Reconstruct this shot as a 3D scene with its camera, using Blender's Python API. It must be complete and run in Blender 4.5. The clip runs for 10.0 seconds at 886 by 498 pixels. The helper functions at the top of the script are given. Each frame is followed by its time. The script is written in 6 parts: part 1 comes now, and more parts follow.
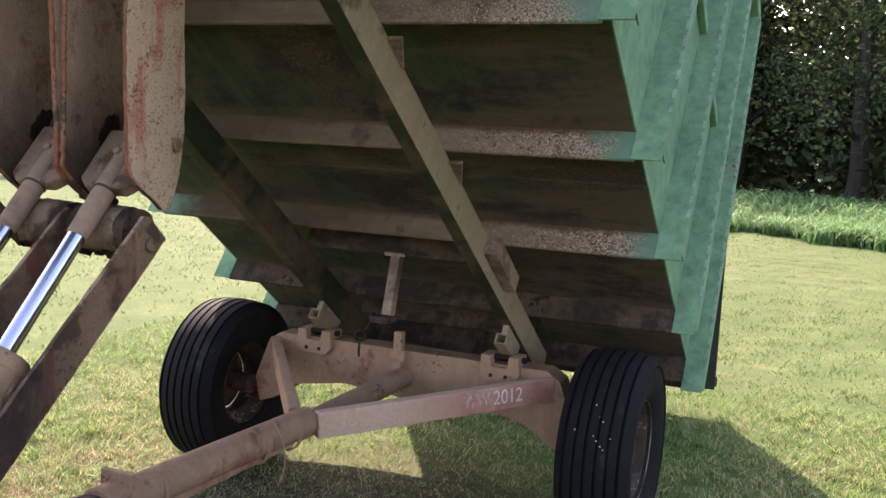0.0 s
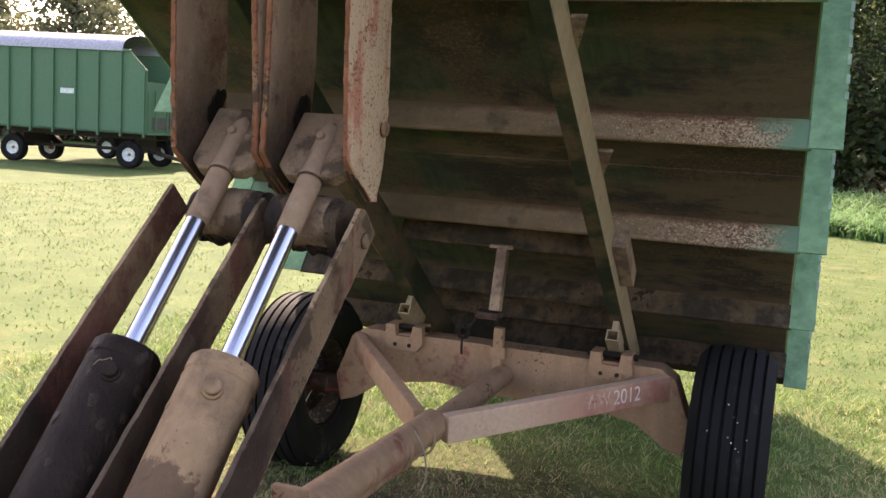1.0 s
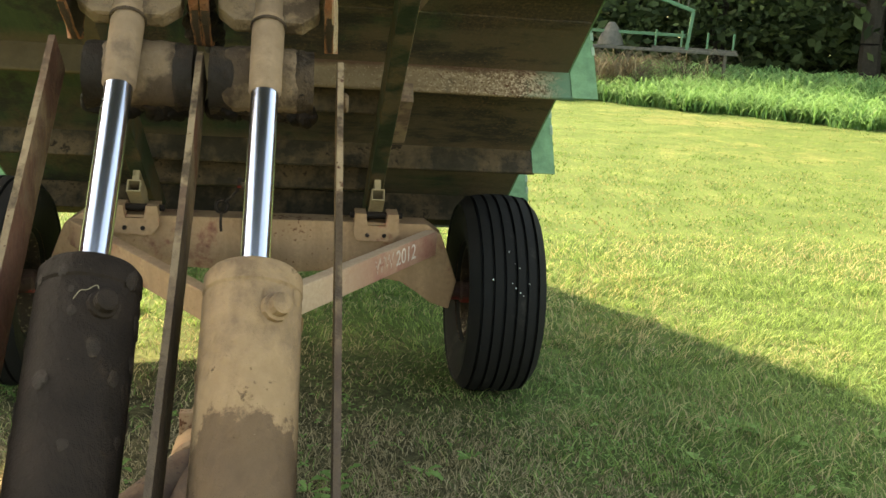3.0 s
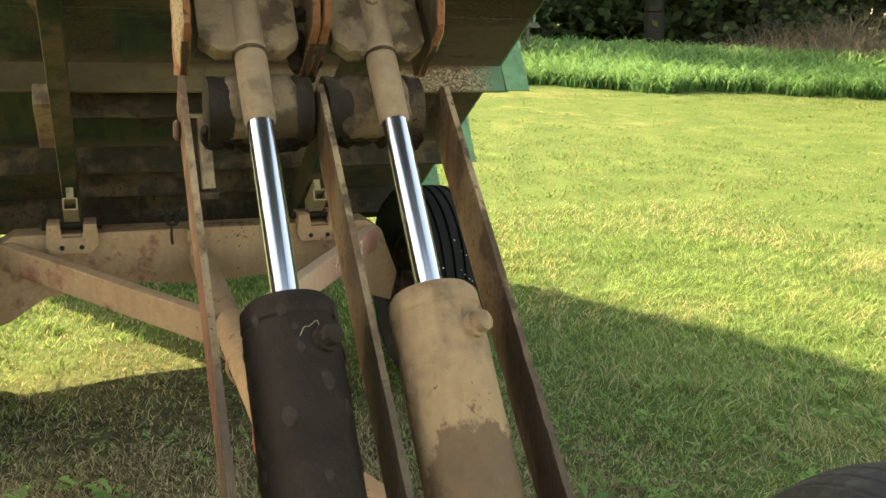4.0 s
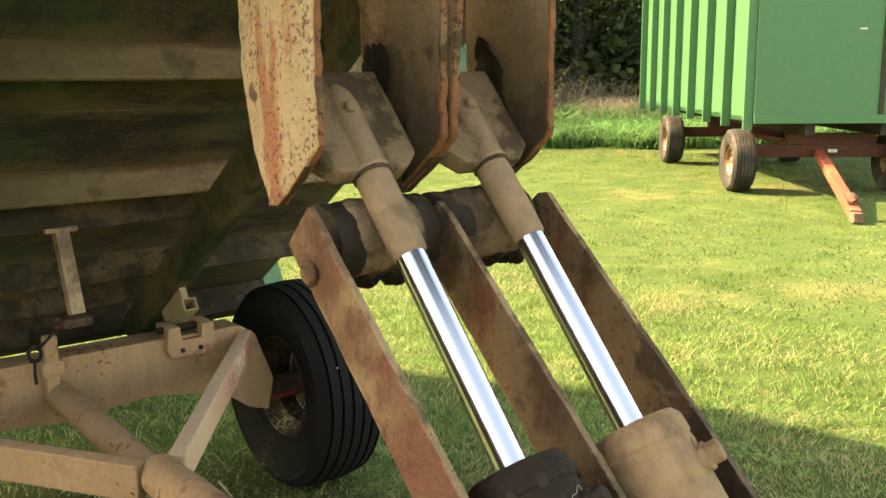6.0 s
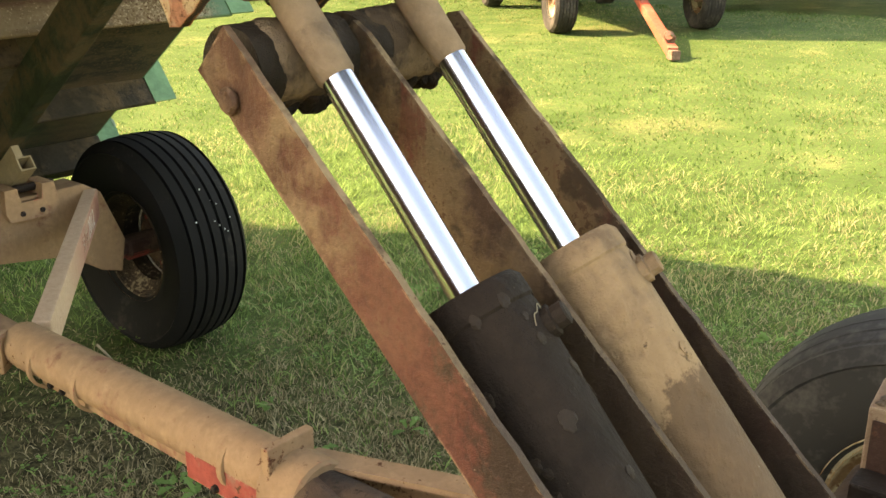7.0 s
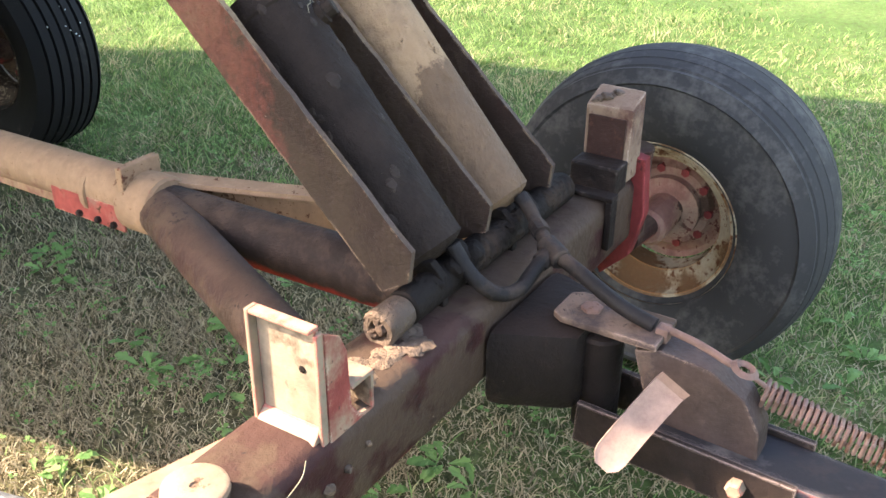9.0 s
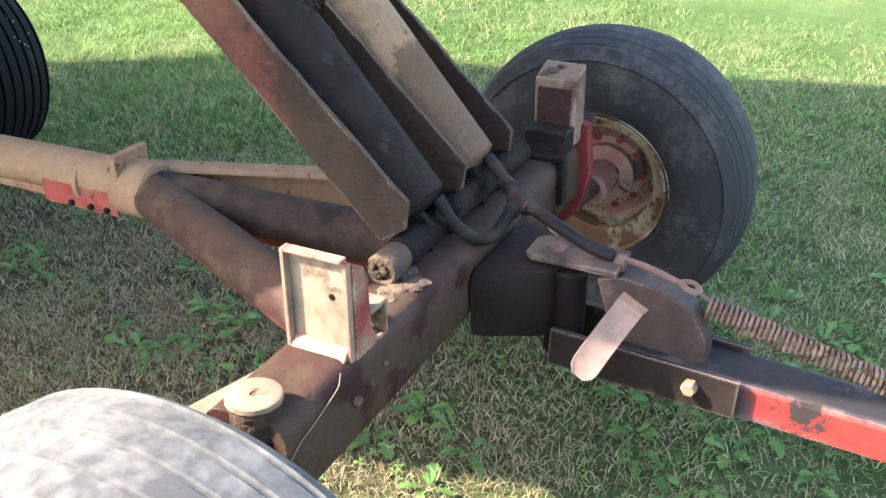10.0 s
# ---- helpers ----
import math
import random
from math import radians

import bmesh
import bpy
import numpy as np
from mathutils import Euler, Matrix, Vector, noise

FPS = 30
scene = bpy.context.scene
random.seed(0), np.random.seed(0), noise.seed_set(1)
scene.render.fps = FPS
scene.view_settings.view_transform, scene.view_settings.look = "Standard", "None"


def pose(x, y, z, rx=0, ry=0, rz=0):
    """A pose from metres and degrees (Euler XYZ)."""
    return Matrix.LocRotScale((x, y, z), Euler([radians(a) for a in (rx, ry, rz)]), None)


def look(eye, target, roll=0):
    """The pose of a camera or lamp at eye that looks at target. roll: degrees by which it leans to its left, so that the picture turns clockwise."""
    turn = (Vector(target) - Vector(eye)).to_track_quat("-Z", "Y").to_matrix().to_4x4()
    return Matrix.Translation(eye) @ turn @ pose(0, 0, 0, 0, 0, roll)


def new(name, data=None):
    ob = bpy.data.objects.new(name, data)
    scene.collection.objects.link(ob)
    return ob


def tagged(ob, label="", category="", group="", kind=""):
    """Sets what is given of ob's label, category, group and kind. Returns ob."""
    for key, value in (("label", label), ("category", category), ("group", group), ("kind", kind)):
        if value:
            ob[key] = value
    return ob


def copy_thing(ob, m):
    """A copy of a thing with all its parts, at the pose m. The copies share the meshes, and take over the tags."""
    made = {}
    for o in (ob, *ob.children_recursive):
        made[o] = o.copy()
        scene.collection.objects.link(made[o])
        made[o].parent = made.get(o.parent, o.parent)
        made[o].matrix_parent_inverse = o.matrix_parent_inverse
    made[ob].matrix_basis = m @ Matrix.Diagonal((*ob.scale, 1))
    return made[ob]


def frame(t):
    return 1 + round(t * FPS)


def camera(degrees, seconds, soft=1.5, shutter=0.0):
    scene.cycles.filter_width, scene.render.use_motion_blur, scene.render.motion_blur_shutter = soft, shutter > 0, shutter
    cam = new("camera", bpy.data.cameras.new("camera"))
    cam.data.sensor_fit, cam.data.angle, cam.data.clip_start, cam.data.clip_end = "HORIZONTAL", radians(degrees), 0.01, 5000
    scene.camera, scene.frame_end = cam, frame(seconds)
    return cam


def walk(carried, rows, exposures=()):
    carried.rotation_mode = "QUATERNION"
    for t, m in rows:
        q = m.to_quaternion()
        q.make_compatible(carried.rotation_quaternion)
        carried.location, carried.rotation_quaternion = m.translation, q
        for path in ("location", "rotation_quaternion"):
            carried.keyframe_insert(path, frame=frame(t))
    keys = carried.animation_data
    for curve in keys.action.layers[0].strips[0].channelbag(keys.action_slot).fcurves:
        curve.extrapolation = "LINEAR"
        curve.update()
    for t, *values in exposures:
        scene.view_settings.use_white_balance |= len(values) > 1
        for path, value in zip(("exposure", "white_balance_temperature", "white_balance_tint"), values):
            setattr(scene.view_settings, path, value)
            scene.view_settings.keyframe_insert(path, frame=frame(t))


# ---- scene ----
cam = camera(50.0, 10.0)
PATH = [
    (0, (1.735, -0.74, 1.506), (0.947, 1.085, 1.29), 3.0),
    (0.5, (1.424, -0.8, 1.473), (0.686, 1.045, 1.244), 3.4),
    (1, (1.086, -0.792, 1.468), (0.393, 1.069, 1.232), 3.4),
    (1.5, (0.741, -0.797, 1.441), (0.283, 1.131, 1.171), 2.3),
    (2, (0.526, -0.693, 1.437), (0.308, 1.266, 1.096), 1.2),
    (2.5, (0.409, -0.649, 1.411), (0.403, 1.308, 0.999), 3.2),
    (2.7, (0.333, -0.627, 1.39), (0.445, 1.322, 0.956), 3.7),
    (3.8, (-0.259, -0.643, 1.428), (0.36, 1.179, 0.884), 2.3),
    (4, (-0.359, -0.605, 1.45), (0.321, 1.208, 0.95), 1.9),
    (4.5, (-0.546, -0.468, 1.472), (0.288, 1.324, 1.168), -0.0),
    (5, (-0.803, -0.35, 1.492), (0.266, 1.315, 1.201), -0.3),
    (5.2, (-0.861, -0.301, 1.499), (0.265, 1.324, 1.198), 0.3),
    (6.3, (-0.865, -0.036, 1.498), (0.431, 1.427, 1.072), -1.0),
    (6.5, (-0.896, -0.002, 1.491), (0.453, 1.39, 1.0), -1.2),
    (7, (-0.93, 0.046, 1.446), (0.515, 1.26, 0.784), -0.5),
    (7.5, (-0.964, 0.063, 1.43), (0.543, 1.157, 0.699), 0.6),
    (8, (-1.004, -0.002, 1.398), (0.506, 1.044, 0.607), 0.7),
    (8.5, (-1.1, -0.197, 1.358), (0.37, 0.856, 0.502), 0.6),
    (9, (-1.219, -0.341, 1.362), (0.28, 0.601, 0.432), 0.4),
    (9.5, (-1.39, -0.369, 1.37), (0.168, 0.442, 0.413), -0.5),
    (10, (-1.487, -0.362, 1.379), (0.102, 0.434, 0.464), -0.4),
]
EXPOSURE = [
    (0.0, 2.39, 7300, 28), (1.0, 2.45, 7900, 28), (2.0, 2.67, 9600, 10), (2.7, 2.78, 10600, 2), (4.5, 2.74, 11600, 2), (5.1, 2.81, 11900, 3),
    (6.5, 2.84, 12000, 7), (7.5, 2.93, 11300, 8), (8.5, 2.97, 10000, 10), (9.0, 3.11, 7200, 12), (9.5, 3.03, 6500, 9), (10.0, 2.89, 6500, 8),
]
walk(cam, [(t, look(eye, target, roll)) for t, eye, target, roll in PATH], EXPOSURE)

# ---- world and sun ----
world = bpy.data.worlds.new("sky")
scene.world = world
world.use_nodes = True
wn = world.node_tree
sky = wn.nodes.new("ShaderNodeTexSky")
sky.sky_type, sky.sun_disc = "NISHITA", False
sky.sun_elevation, sky.sun_rotation = radians(40.4), radians(-31.6)
sky.air_density, sky.dust_density = 1.0, 2.0
wn.links.new(sky.outputs[0], wn.nodes["Background"].inputs[0])
wn.nodes["Background"].inputs[1].default_value = 0.165
sun = new("sun", bpy.data.lights.new("sun", "SUN"))
sun.data.energy, sun.data.angle, sun.data.color = 3.8, radians(0.6), (1.0, 0.93, 0.82)
sun.matrix_world = look((-6.15, 10, 10), (0, 0, 0))

# ---- materials ----


def nodes_of(name):
    m = bpy.data.materials.new(name)
    m.use_nodes = True
    t = m.node_tree
    return m, t, t.nodes["Principled BSDF"]


def noise_node(t, scale, detail=6, rough=0.6, coord=None, stretch=None):
    n = t.nodes.new("ShaderNodeTexNoise")
    n.inputs["Scale"].default_value, n.inputs["Detail"].default_value, n.inputs["Roughness"].default_value = scale, detail, rough
    c = coord or t.nodes.new("ShaderNodeTexCoord").outputs["Object"]
    if stretch:
        mp = t.nodes.new("ShaderNodeMapping")
        mp.inputs["Scale"].default_value = stretch
        t.links.new(c, mp.inputs["Vector"])
        c = mp.outputs[0]
    t.links.new(c, n.inputs["Vector"])
    return n.outputs["Fac"]


def ramp(t, fac, lo, hi, invert=False):
    r = t.nodes.new("ShaderNodeMapRange")
    r.inputs["From Min"].default_value, r.inputs["From Max"].default_value = lo, hi
    if invert:
        r.inputs["To Min"].default_value, r.inputs["To Max"].default_value = 1, 0
    t.links.new(fac, r.inputs["Value"])
    return r.outputs["Result"]


def mix(t, fac, a, b, mode="MIX"):
    n = t.nodes.new("ShaderNodeMix")
    n.data_type, n.blend_type = "RGBA", mode
    if isinstance(fac, (int, float)):
        n.inputs["Factor"].default_value = fac
    else:
        t.links.new(fac, n.inputs["Factor"])
    for slot, v in ((6, a), (7, b)):
        if isinstance(v, tuple):
            n.inputs[slot].default_value = (*v, 1)
        else:
            t.links.new(v, n.inputs[slot])
    return n.outputs[2]


def math_node(t, op, a, b):
    n = t.nodes.new("ShaderNodeMath")
    n.operation = op
    for k, v in enumerate((a, b)):
        if isinstance(v, (int, float)):
            n.inputs[k].default_value = v
        else:
            t.links.new(v, n.inputs[k])
    return n.outputs[0]


def axis_of(t, axis, kind="Object"):
    s = t.nodes.new("ShaderNodeSeparateXYZ")
    t.links.new(t.nodes.new("ShaderNodeTexCoord").outputs[kind], s.inputs[0])
    return s.outputs[axis]


def bump(t, b, height, strength, dist=0.01):
    n = t.nodes.new("ShaderNodeBump")
    n.inputs["Strength"].default_value, n.inputs["Distance"].default_value = strength, dist
    t.links.new(height, n.inputs["Height"])
    t.links.new(n.outputs[0], b.inputs["Normal"])


def edge_mask(t, lo=0.015, hi=0.12, radius=0.007):
    """Where a corner of the solid is near: rubbed and chipped edges."""
    bv = t.nodes.new("ShaderNodeBevel")
    bv.samples = 4
    bv.inputs["Radius"].default_value = radius
    g = t.nodes.new("ShaderNodeNewGeometry")
    d = t.nodes.new("ShaderNodeVectorMath")
    d.operation = "DOT_PRODUCT"
    t.links.new(bv.outputs[0], d.inputs[0])
    t.links.new(g.outputs["Normal"], d.inputs[1])
    return ramp(t, math_node(t, "SUBTRACT", 1.0, d.outputs["Value"]), lo, hi)


def painted(name, paint, dust, rust, dust_amount=0.5, rust_amount=0.35, rough=0.6, fine=55.0, relief=0.35, top_dust=0.0, grime=0.0, grime_colour=(0.034, 0.021, 0.014), tone=0.76, edge=None, edge_amount=0.6, under=None, specks=0.0, fade=None, spec=0.12, even=False, bands=None, pits=0.0, patch=None):
    """Old painted steel: paint, broad films of dried mud, flecks of rust.
    top_dust: settled dust on faces that look up; edge: colour of rubbed edges; under: paint that stays clean on faces
    that look down; specks: chaff stuck to it; fade: darker colour over the lower end of a hoist part; even: little
    mottling; bands: colour and share of paint bared in long upright scrapes; pits: share of dark rust pits; patch:
    paint bared between two distances along the part."""
    paint, dust, rust = (tuple(tone * c for c in v) for v in (paint, dust, rust))
    if dust[0] > 1.5 * dust[2]:
        # dried clay is a warm brown
        dust = (1.04 * dust[0], 0.98 * dust[1], 0.90 * dust[2])
    m, t, b = nodes_of(name)
    broad = noise_node(t, 3.2, 5, 0.65)
    mid = noise_node(t, 14, 6, 0.7)
    small = noise_node(t, fine, 4, 0.7)
    streak = noise_node(t, 9, 5, 0.65, stretch=(2.2, 2.2, 0.35))
    g = t.nodes.new("ShaderNodeNewGeometry")
    sep = t.nodes.new("ShaderNodeSeparateXYZ")
    t.links.new(g.outputs["Normal"], sep.inputs[0])
    lo, hi = (0.9, 1.07) if even else (0.62, 1.28)
    shade = mix(t, ramp(t, mid, 0.3, 0.7), tuple(lo * c for c in paint), tuple(min(1, hi * c) for c in paint))
    film_or_shade = ramp(t, math_node(t, "ADD", math_node(t, "ADD", broad, math_node(t, "MULTIPLY", mid, 0.45)), math_node(t, "MULTIPLY", streak, 0.25)), 1.12 - 0.55 * dust_amount, 1.24 - 0.55 * dust_amount)
    if top_dust:
        film_or_shade = math_node(t, "MAXIMUM", film_or_shade, math_node(t, "MULTIPLY", ramp(t, math_node(t, "ADD", sep.outputs[2], math_node(t, "MULTIPLY", mid, 0.5)), 0.7, 1.15), top_dust))
    dusty = mix(t, ramp(t, small, 0.25, 0.75), tuple(0.74 * c for c in dust), tuple(min(1, 1.2 * c) for c in dust))
    dusty = mix(t, ramp(t, streak, 0.35, 0.7), dusty, tuple(0.8 * c for c in dust))
    col = mix(t, film_or_shade, shade, dusty)
    fleck = ramp(t, math_node(t, "ADD", small, math_node(t, "MULTIPLY", broad, 0.8)), 1.16 - 0.42 * rust_amount, 1.24 - 0.42 * rust_amount)
    col = mix(t, fleck, col, rust)
    if under:
        low = ramp(t, math_node(t, "ADD", sep.outputs[2], math_node(t, "MULTIPLY", mid, 1.1)), -0.1, 0.2, True)
        col = mix(t, low, col, under)
    if grime:
        warp = noise_node(t, 7.5, 7, 0.62)
        dark = ramp(t, math_node(t, "ADD", warp, math_node(t, "MULTIPLY", broad, 0.5)), 0.92 - 0.4 * grime, 0.99 - 0.4 * grime)
        col = mix(t, math_node(t, "MULTIPLY", dark, 0.88), col, mix(t, small, grime_colour, tuple(2.2 * c for c in grime_colour)))
    if bands:
        bare, share_of = bands
        scrape = noise_node(t, 7, 6, 0.62, stretch=(0.6, 1.3, 0.2))
        scrape = ramp(t, math_node(t, "ADD", scrape, math_node(t, "MULTIPLY", mid, 0.22)), 0.77 - 0.3 * share_of, 0.83 - 0.3 * share_of)
        col = mix(t, math_node(t, "MULTIPLY", scrape, 0.72), col, mix(t, ramp(t, small, 0.3, 0.7), tuple(0.6 * c for c in bare), tuple(1.25 * c for c in bare)))
    if pits:
        hole = ramp(t, math_node(t, "ADD", noise_node(t, 150, 3, 0.6), math_node(t, "MULTIPLY", mid, 0.5)), 0.95 - 0.25 * pits, 1.02 - 0.25 * pits)
        col = mix(t, math_node(t, "MULTIPLY", hole, 0.75), col, (0.085, 0.036, 0.022))
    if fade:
        lo, hi, low_colour, way = (*fade, 1)[:4]
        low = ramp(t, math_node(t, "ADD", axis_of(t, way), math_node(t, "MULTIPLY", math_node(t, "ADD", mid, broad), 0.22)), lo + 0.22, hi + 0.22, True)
        col = mix(t, math_node(t, "MULTIPLY", low, 0.85), col, mix(t, small, tuple(0.7 * c for c in low_colour), tuple(1.3 * c for c in low_colour)))
    if patch:
        lo, hi, bare = patch
        y = math_node(t, "ADD", axis_of(t, 1), math_node(t, "MULTIPLY", math_node(t, "SUBTRACT", mid, 0.5), 0.5))
        spot = math_node(t, "MULTIPLY", ramp(t, y, lo - 0.03, lo + 0.03), ramp(t, y, hi - 0.06, hi + 0.06, True))
        col = mix(t, math_node(t, "MULTIPLY", spot, 0.6), col, mix(t, ramp(t, small, 0.3, 0.7), tuple(0.7 * c for c in bare), tuple(1.2 * c for c in bare)))
    if edge:
        rub = math_node(t, "MULTIPLY", edge_mask(t), ramp(t, math_node(t, "ADD", mid, math_node(t, "MULTIPLY", small, 0.5)), 0.98 - 0.5 * edge_amount, 1.08 - 0.5 * edge_amount))
        col = mix(t, rub, col, edge)
    if specks:
        dots = ramp(t, noise_node(t, 120, 3, 0.6), 0.755 - 0.04 * specks, 0.80 - 0.04 * specks)
        col = mix(t, math_node(t, "MULTIPLY", dots, 0.6), col, (0.36, 0.30, 0.22))
    t.links.new(col, b.inputs["Base Color"])
    rr = math_node(t, "ADD", math_node(t, "MULTIPLY", film_or_shade, 0.9 - rough), rough)
    t.links.new(rr, b.inputs["Roughness"])
    b.inputs["Specular IOR Level"].default_value = spec
    bump(t, b, math_node(t, "ADD", math_node(t, "ADD", math_node(t, "MULTIPLY", small, 0.5), math_node(t, "MULTIPLY", mid, 0.8)), math_node(t, "MULTIPLY", film_or_shade, 0.35)), relief, 0.007)
    return m


RUST = (0.11, 0.045, 0.022)
gear_red = painted("dull_red_gear_paint", (0.105, 0.038, 0.03), (0.10, 0.062, 0.05), RUST, 0.4, 0.4, grime=0.3)
TAN_EDGE = (0.36, 0.25, 0.16)
axle_paint = painted("dusty_red_axle_paint", (0.25, 0.095, 0.065), (0.36, 0.228, 0.148), RUST, 0.85, 0.25, edge=(0.26, 0.08, 0.06), edge_amount=0.35, relief=0.5)
red_paint = painted("worn_red_paint", (0.33, 0.07, 0.055), (0.30, 0.19, 0.145), RUST, 0.42, 0.35, edge=TAN_EDGE, edge_amount=0.4)
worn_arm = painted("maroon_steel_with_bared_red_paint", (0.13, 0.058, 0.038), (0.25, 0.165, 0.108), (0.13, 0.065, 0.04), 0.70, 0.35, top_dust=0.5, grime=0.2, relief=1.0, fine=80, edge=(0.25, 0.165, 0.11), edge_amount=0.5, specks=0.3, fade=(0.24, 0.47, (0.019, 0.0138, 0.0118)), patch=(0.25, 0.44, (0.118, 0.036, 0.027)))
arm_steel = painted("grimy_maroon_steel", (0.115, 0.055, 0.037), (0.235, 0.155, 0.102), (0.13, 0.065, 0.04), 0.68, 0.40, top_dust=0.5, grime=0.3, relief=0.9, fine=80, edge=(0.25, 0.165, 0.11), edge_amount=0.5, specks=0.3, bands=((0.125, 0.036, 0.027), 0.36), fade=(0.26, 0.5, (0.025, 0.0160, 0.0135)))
upper_steel = painted("mud_caked_steel", (0.20, 0.085, 0.055), (0.33, 0.222, 0.160), (0.17, 0.068, 0.042), 0.88, 0.22, fine=120, grime=0.14, fade=(0.77, 0.99, (0.019, 0.0125, 0.0095), 2), relief=1.1, bands=((0.22, 0.075, 0.05), 0.16), pits=0.15, edge=(0.34, 0.13, 0.06), edge_amount=0.6)
upper_pale = painted("pale_mud_and_red_steel", (0.26, 0.085, 0.06), (0.50, 0.355, 0.245), (0.20, 0.078, 0.05), 0.86, 0.25, fine=100, grime=0.06, relief=1.3, bands=((0.30, 0.088, 0.055), 0.45), pits=0.5, edge=(0.30, 0.11, 0.06), edge_amount=0.6)
rod_mud = painted("smooth_dried_mud", (0.22, 0.14, 0.095), (0.32, 0.215, 0.155), (0.13, 0.075, 0.05), 0.8, 0.12, relief=0.6)
caked_mud = painted("brown_caked_mud", (0.10, 0.068, 0.05), (0.20, 0.138, 0.102), (0.05, 0.033, 0.025), 0.6, 0.35, relief=1.4, fine=90)
rust_edge = painted("rust_orange_edge", (0.25, 0.092, 0.046), (0.30, 0.18, 0.115), (0.10, 0.04, 0.025), 0.5, 0.5, fine=90, relief=1.2, grime=0.34)
edge_mud = painted("tan_mud_on_edge", (0.18, 0.10, 0.065), (0.37, 0.26, 0.175), (0.10, 0.04, 0.025), 0.70, 0.35, fine=80, relief=1.0, grime=0.36, fade=(0.16, 0.42, (0.055, 0.038, 0.030)))
greasy_tube = painted("greasy_black_tube", (0.034, 0.023, 0.017), (0.105, 0.070, 0.049), (0.02, 0.013, 0.010), 0.48, 0.25, relief=1.3)
saddle_mud = painted("pale_saddle_mud", (0.20, 0.13, 0.09), (0.245, 0.166, 0.115), (0.09, 0.052, 0.034), 0.72, 0.25, grime=0.44, relief=1.0, fine=80)
beam_paint = painted("rusty_beam", (0.19, 0.12, 0.09), (0.36, 0.265, 0.19), (0.07, 0.03, 0.018), 0.62, 0.35, fine=110)
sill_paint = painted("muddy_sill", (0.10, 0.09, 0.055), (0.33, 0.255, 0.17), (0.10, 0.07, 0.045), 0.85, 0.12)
shaded_sill = painted("shaded_green_and_mud_sill", (0.032, 0.040, 0.022), (0.115, 0.085, 0.055), (0.05, 0.034, 0.022), 0.55, 0.2)
clevis_mat = painted("dusty_dark_casting", (0.085, 0.056, 0.047), (0.20, 0.137, 0.108), (0.04, 0.026, 0.02), 0.55, 0.3, grime=0.28, edge=(0.26, 0.17, 0.13), edge_amount=0.5, relief=0.7)
green_paint = painted("sun_faded_green_paint", (0.165, 0.305, 0.172), (0.24, 0.295, 0.18), (0.10, 0.10, 0.06), 0.25, 0.14, rough=0.5, relief=0.15, edge=(0.12, 0.085, 0.06), edge_amount=0.28)
bead_mat = painted("pale_weld_on_green", (0.30, 0.40, 0.30), (0.36, 0.42, 0.33), (0.08, 0.07, 0.05), 0.4, 0.3)
far_green = painted("bright_green_paint", (0.060, 0.172, 0.080), (0.085, 0.17, 0.09), (0.08, 0.12, 0.05), 0.12, 0.0, rough=0.4, relief=0.04, fine=14, even=True, spec=0.3)
old_green = painted("old_green_paint", (0.075, 0.17, 0.095), (0.12, 0.17, 0.11), (0.05, 0.09, 0.05), 0.15, 0.0, rough=0.55, relief=0.05, fine=14, even=True, spec=0.25)
tan_cyl = painted("tan_dusty_barrel", (0.30, 0.182, 0.110), (0.40, 0.258, 0.162), (0.14, 0.085, 0.05), 0.62, 0.22, relief=0.9, rough=0.7, specks=0.3, fade=(0.155, 0.170, (0.102, 0.060, 0.037)))
dark_cyl = painted("oily_dark_barrel", (0.027, 0.017, 0.013), (0.062, 0.040, 0.030), (0.014, 0.01, 0.009), 0.42, 0.3, rough=0.75, relief=1.3, specks=0.5)
dark_flake = painted("dark_dried_flake", (0.040, 0.027, 0.021), (0.095, 0.065, 0.050), (0.02, 0.014, 0.012), 0.5, 0.3, relief=1.2)
grease = painted("black_grease", (0.014, 0.009, 0.007), (0.052, 0.033, 0.024), (0.012, 0.009, 0.007), 0.42, 0.25, rough=0.75, relief=1.2)
# beam mud darkened for the shade under the box's low end
shaded_mud = painted("shaded_beam_mud", (0.045, 0.034, 0.023), (0.125, 0.088, 0.058), (0.03, 0.02, 0.014), 0.55, 0.3, relief=0.8)
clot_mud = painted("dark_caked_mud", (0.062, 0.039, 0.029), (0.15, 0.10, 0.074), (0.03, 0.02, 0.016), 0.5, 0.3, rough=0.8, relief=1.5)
black_steel = painted("dark_greasy_steel", (0.018, 0.0115, 0.0095), (0.052, 0.033, 0.026), (0.011, 0.008, 0.007), 0.33, 0.25, rough=0.6, relief=0.8, top_dust=0.35, edge=(0.12, 0.085, 0.07), edge_amount=0.4, specks=0.3)
tube_mat = painted("dusty_dark_tube", (0.042, 0.027, 0.022), (0.10, 0.067, 0.052), (0.02, 0.014, 0.012), 0.5, 0.25, rough=0.7, relief=0.7, under=(0.30, 0.035, 0.03))
hound_mat = painted("mud_filmed_tube", (0.062, 0.030, 0.024), (0.125, 0.082, 0.061), (0.03, 0.02, 0.018), 0.55, 0.3, top_dust=0.6, relief=0.7, grime=0.25, under=(0.24, 0.04, 0.035))
front_paint = painted("grimy_red_axle", (0.042, 0.014, 0.0125), (0.088, 0.056, 0.045), (0.022, 0.014, 0.012), 0.34, 0.35, top_dust=0.4, grime=0.6, edge=(0.17, 0.105, 0.08), edge_amount=0.5, relief=0.7, specks=0.3, under=(0.085, 0.018, 0.016))
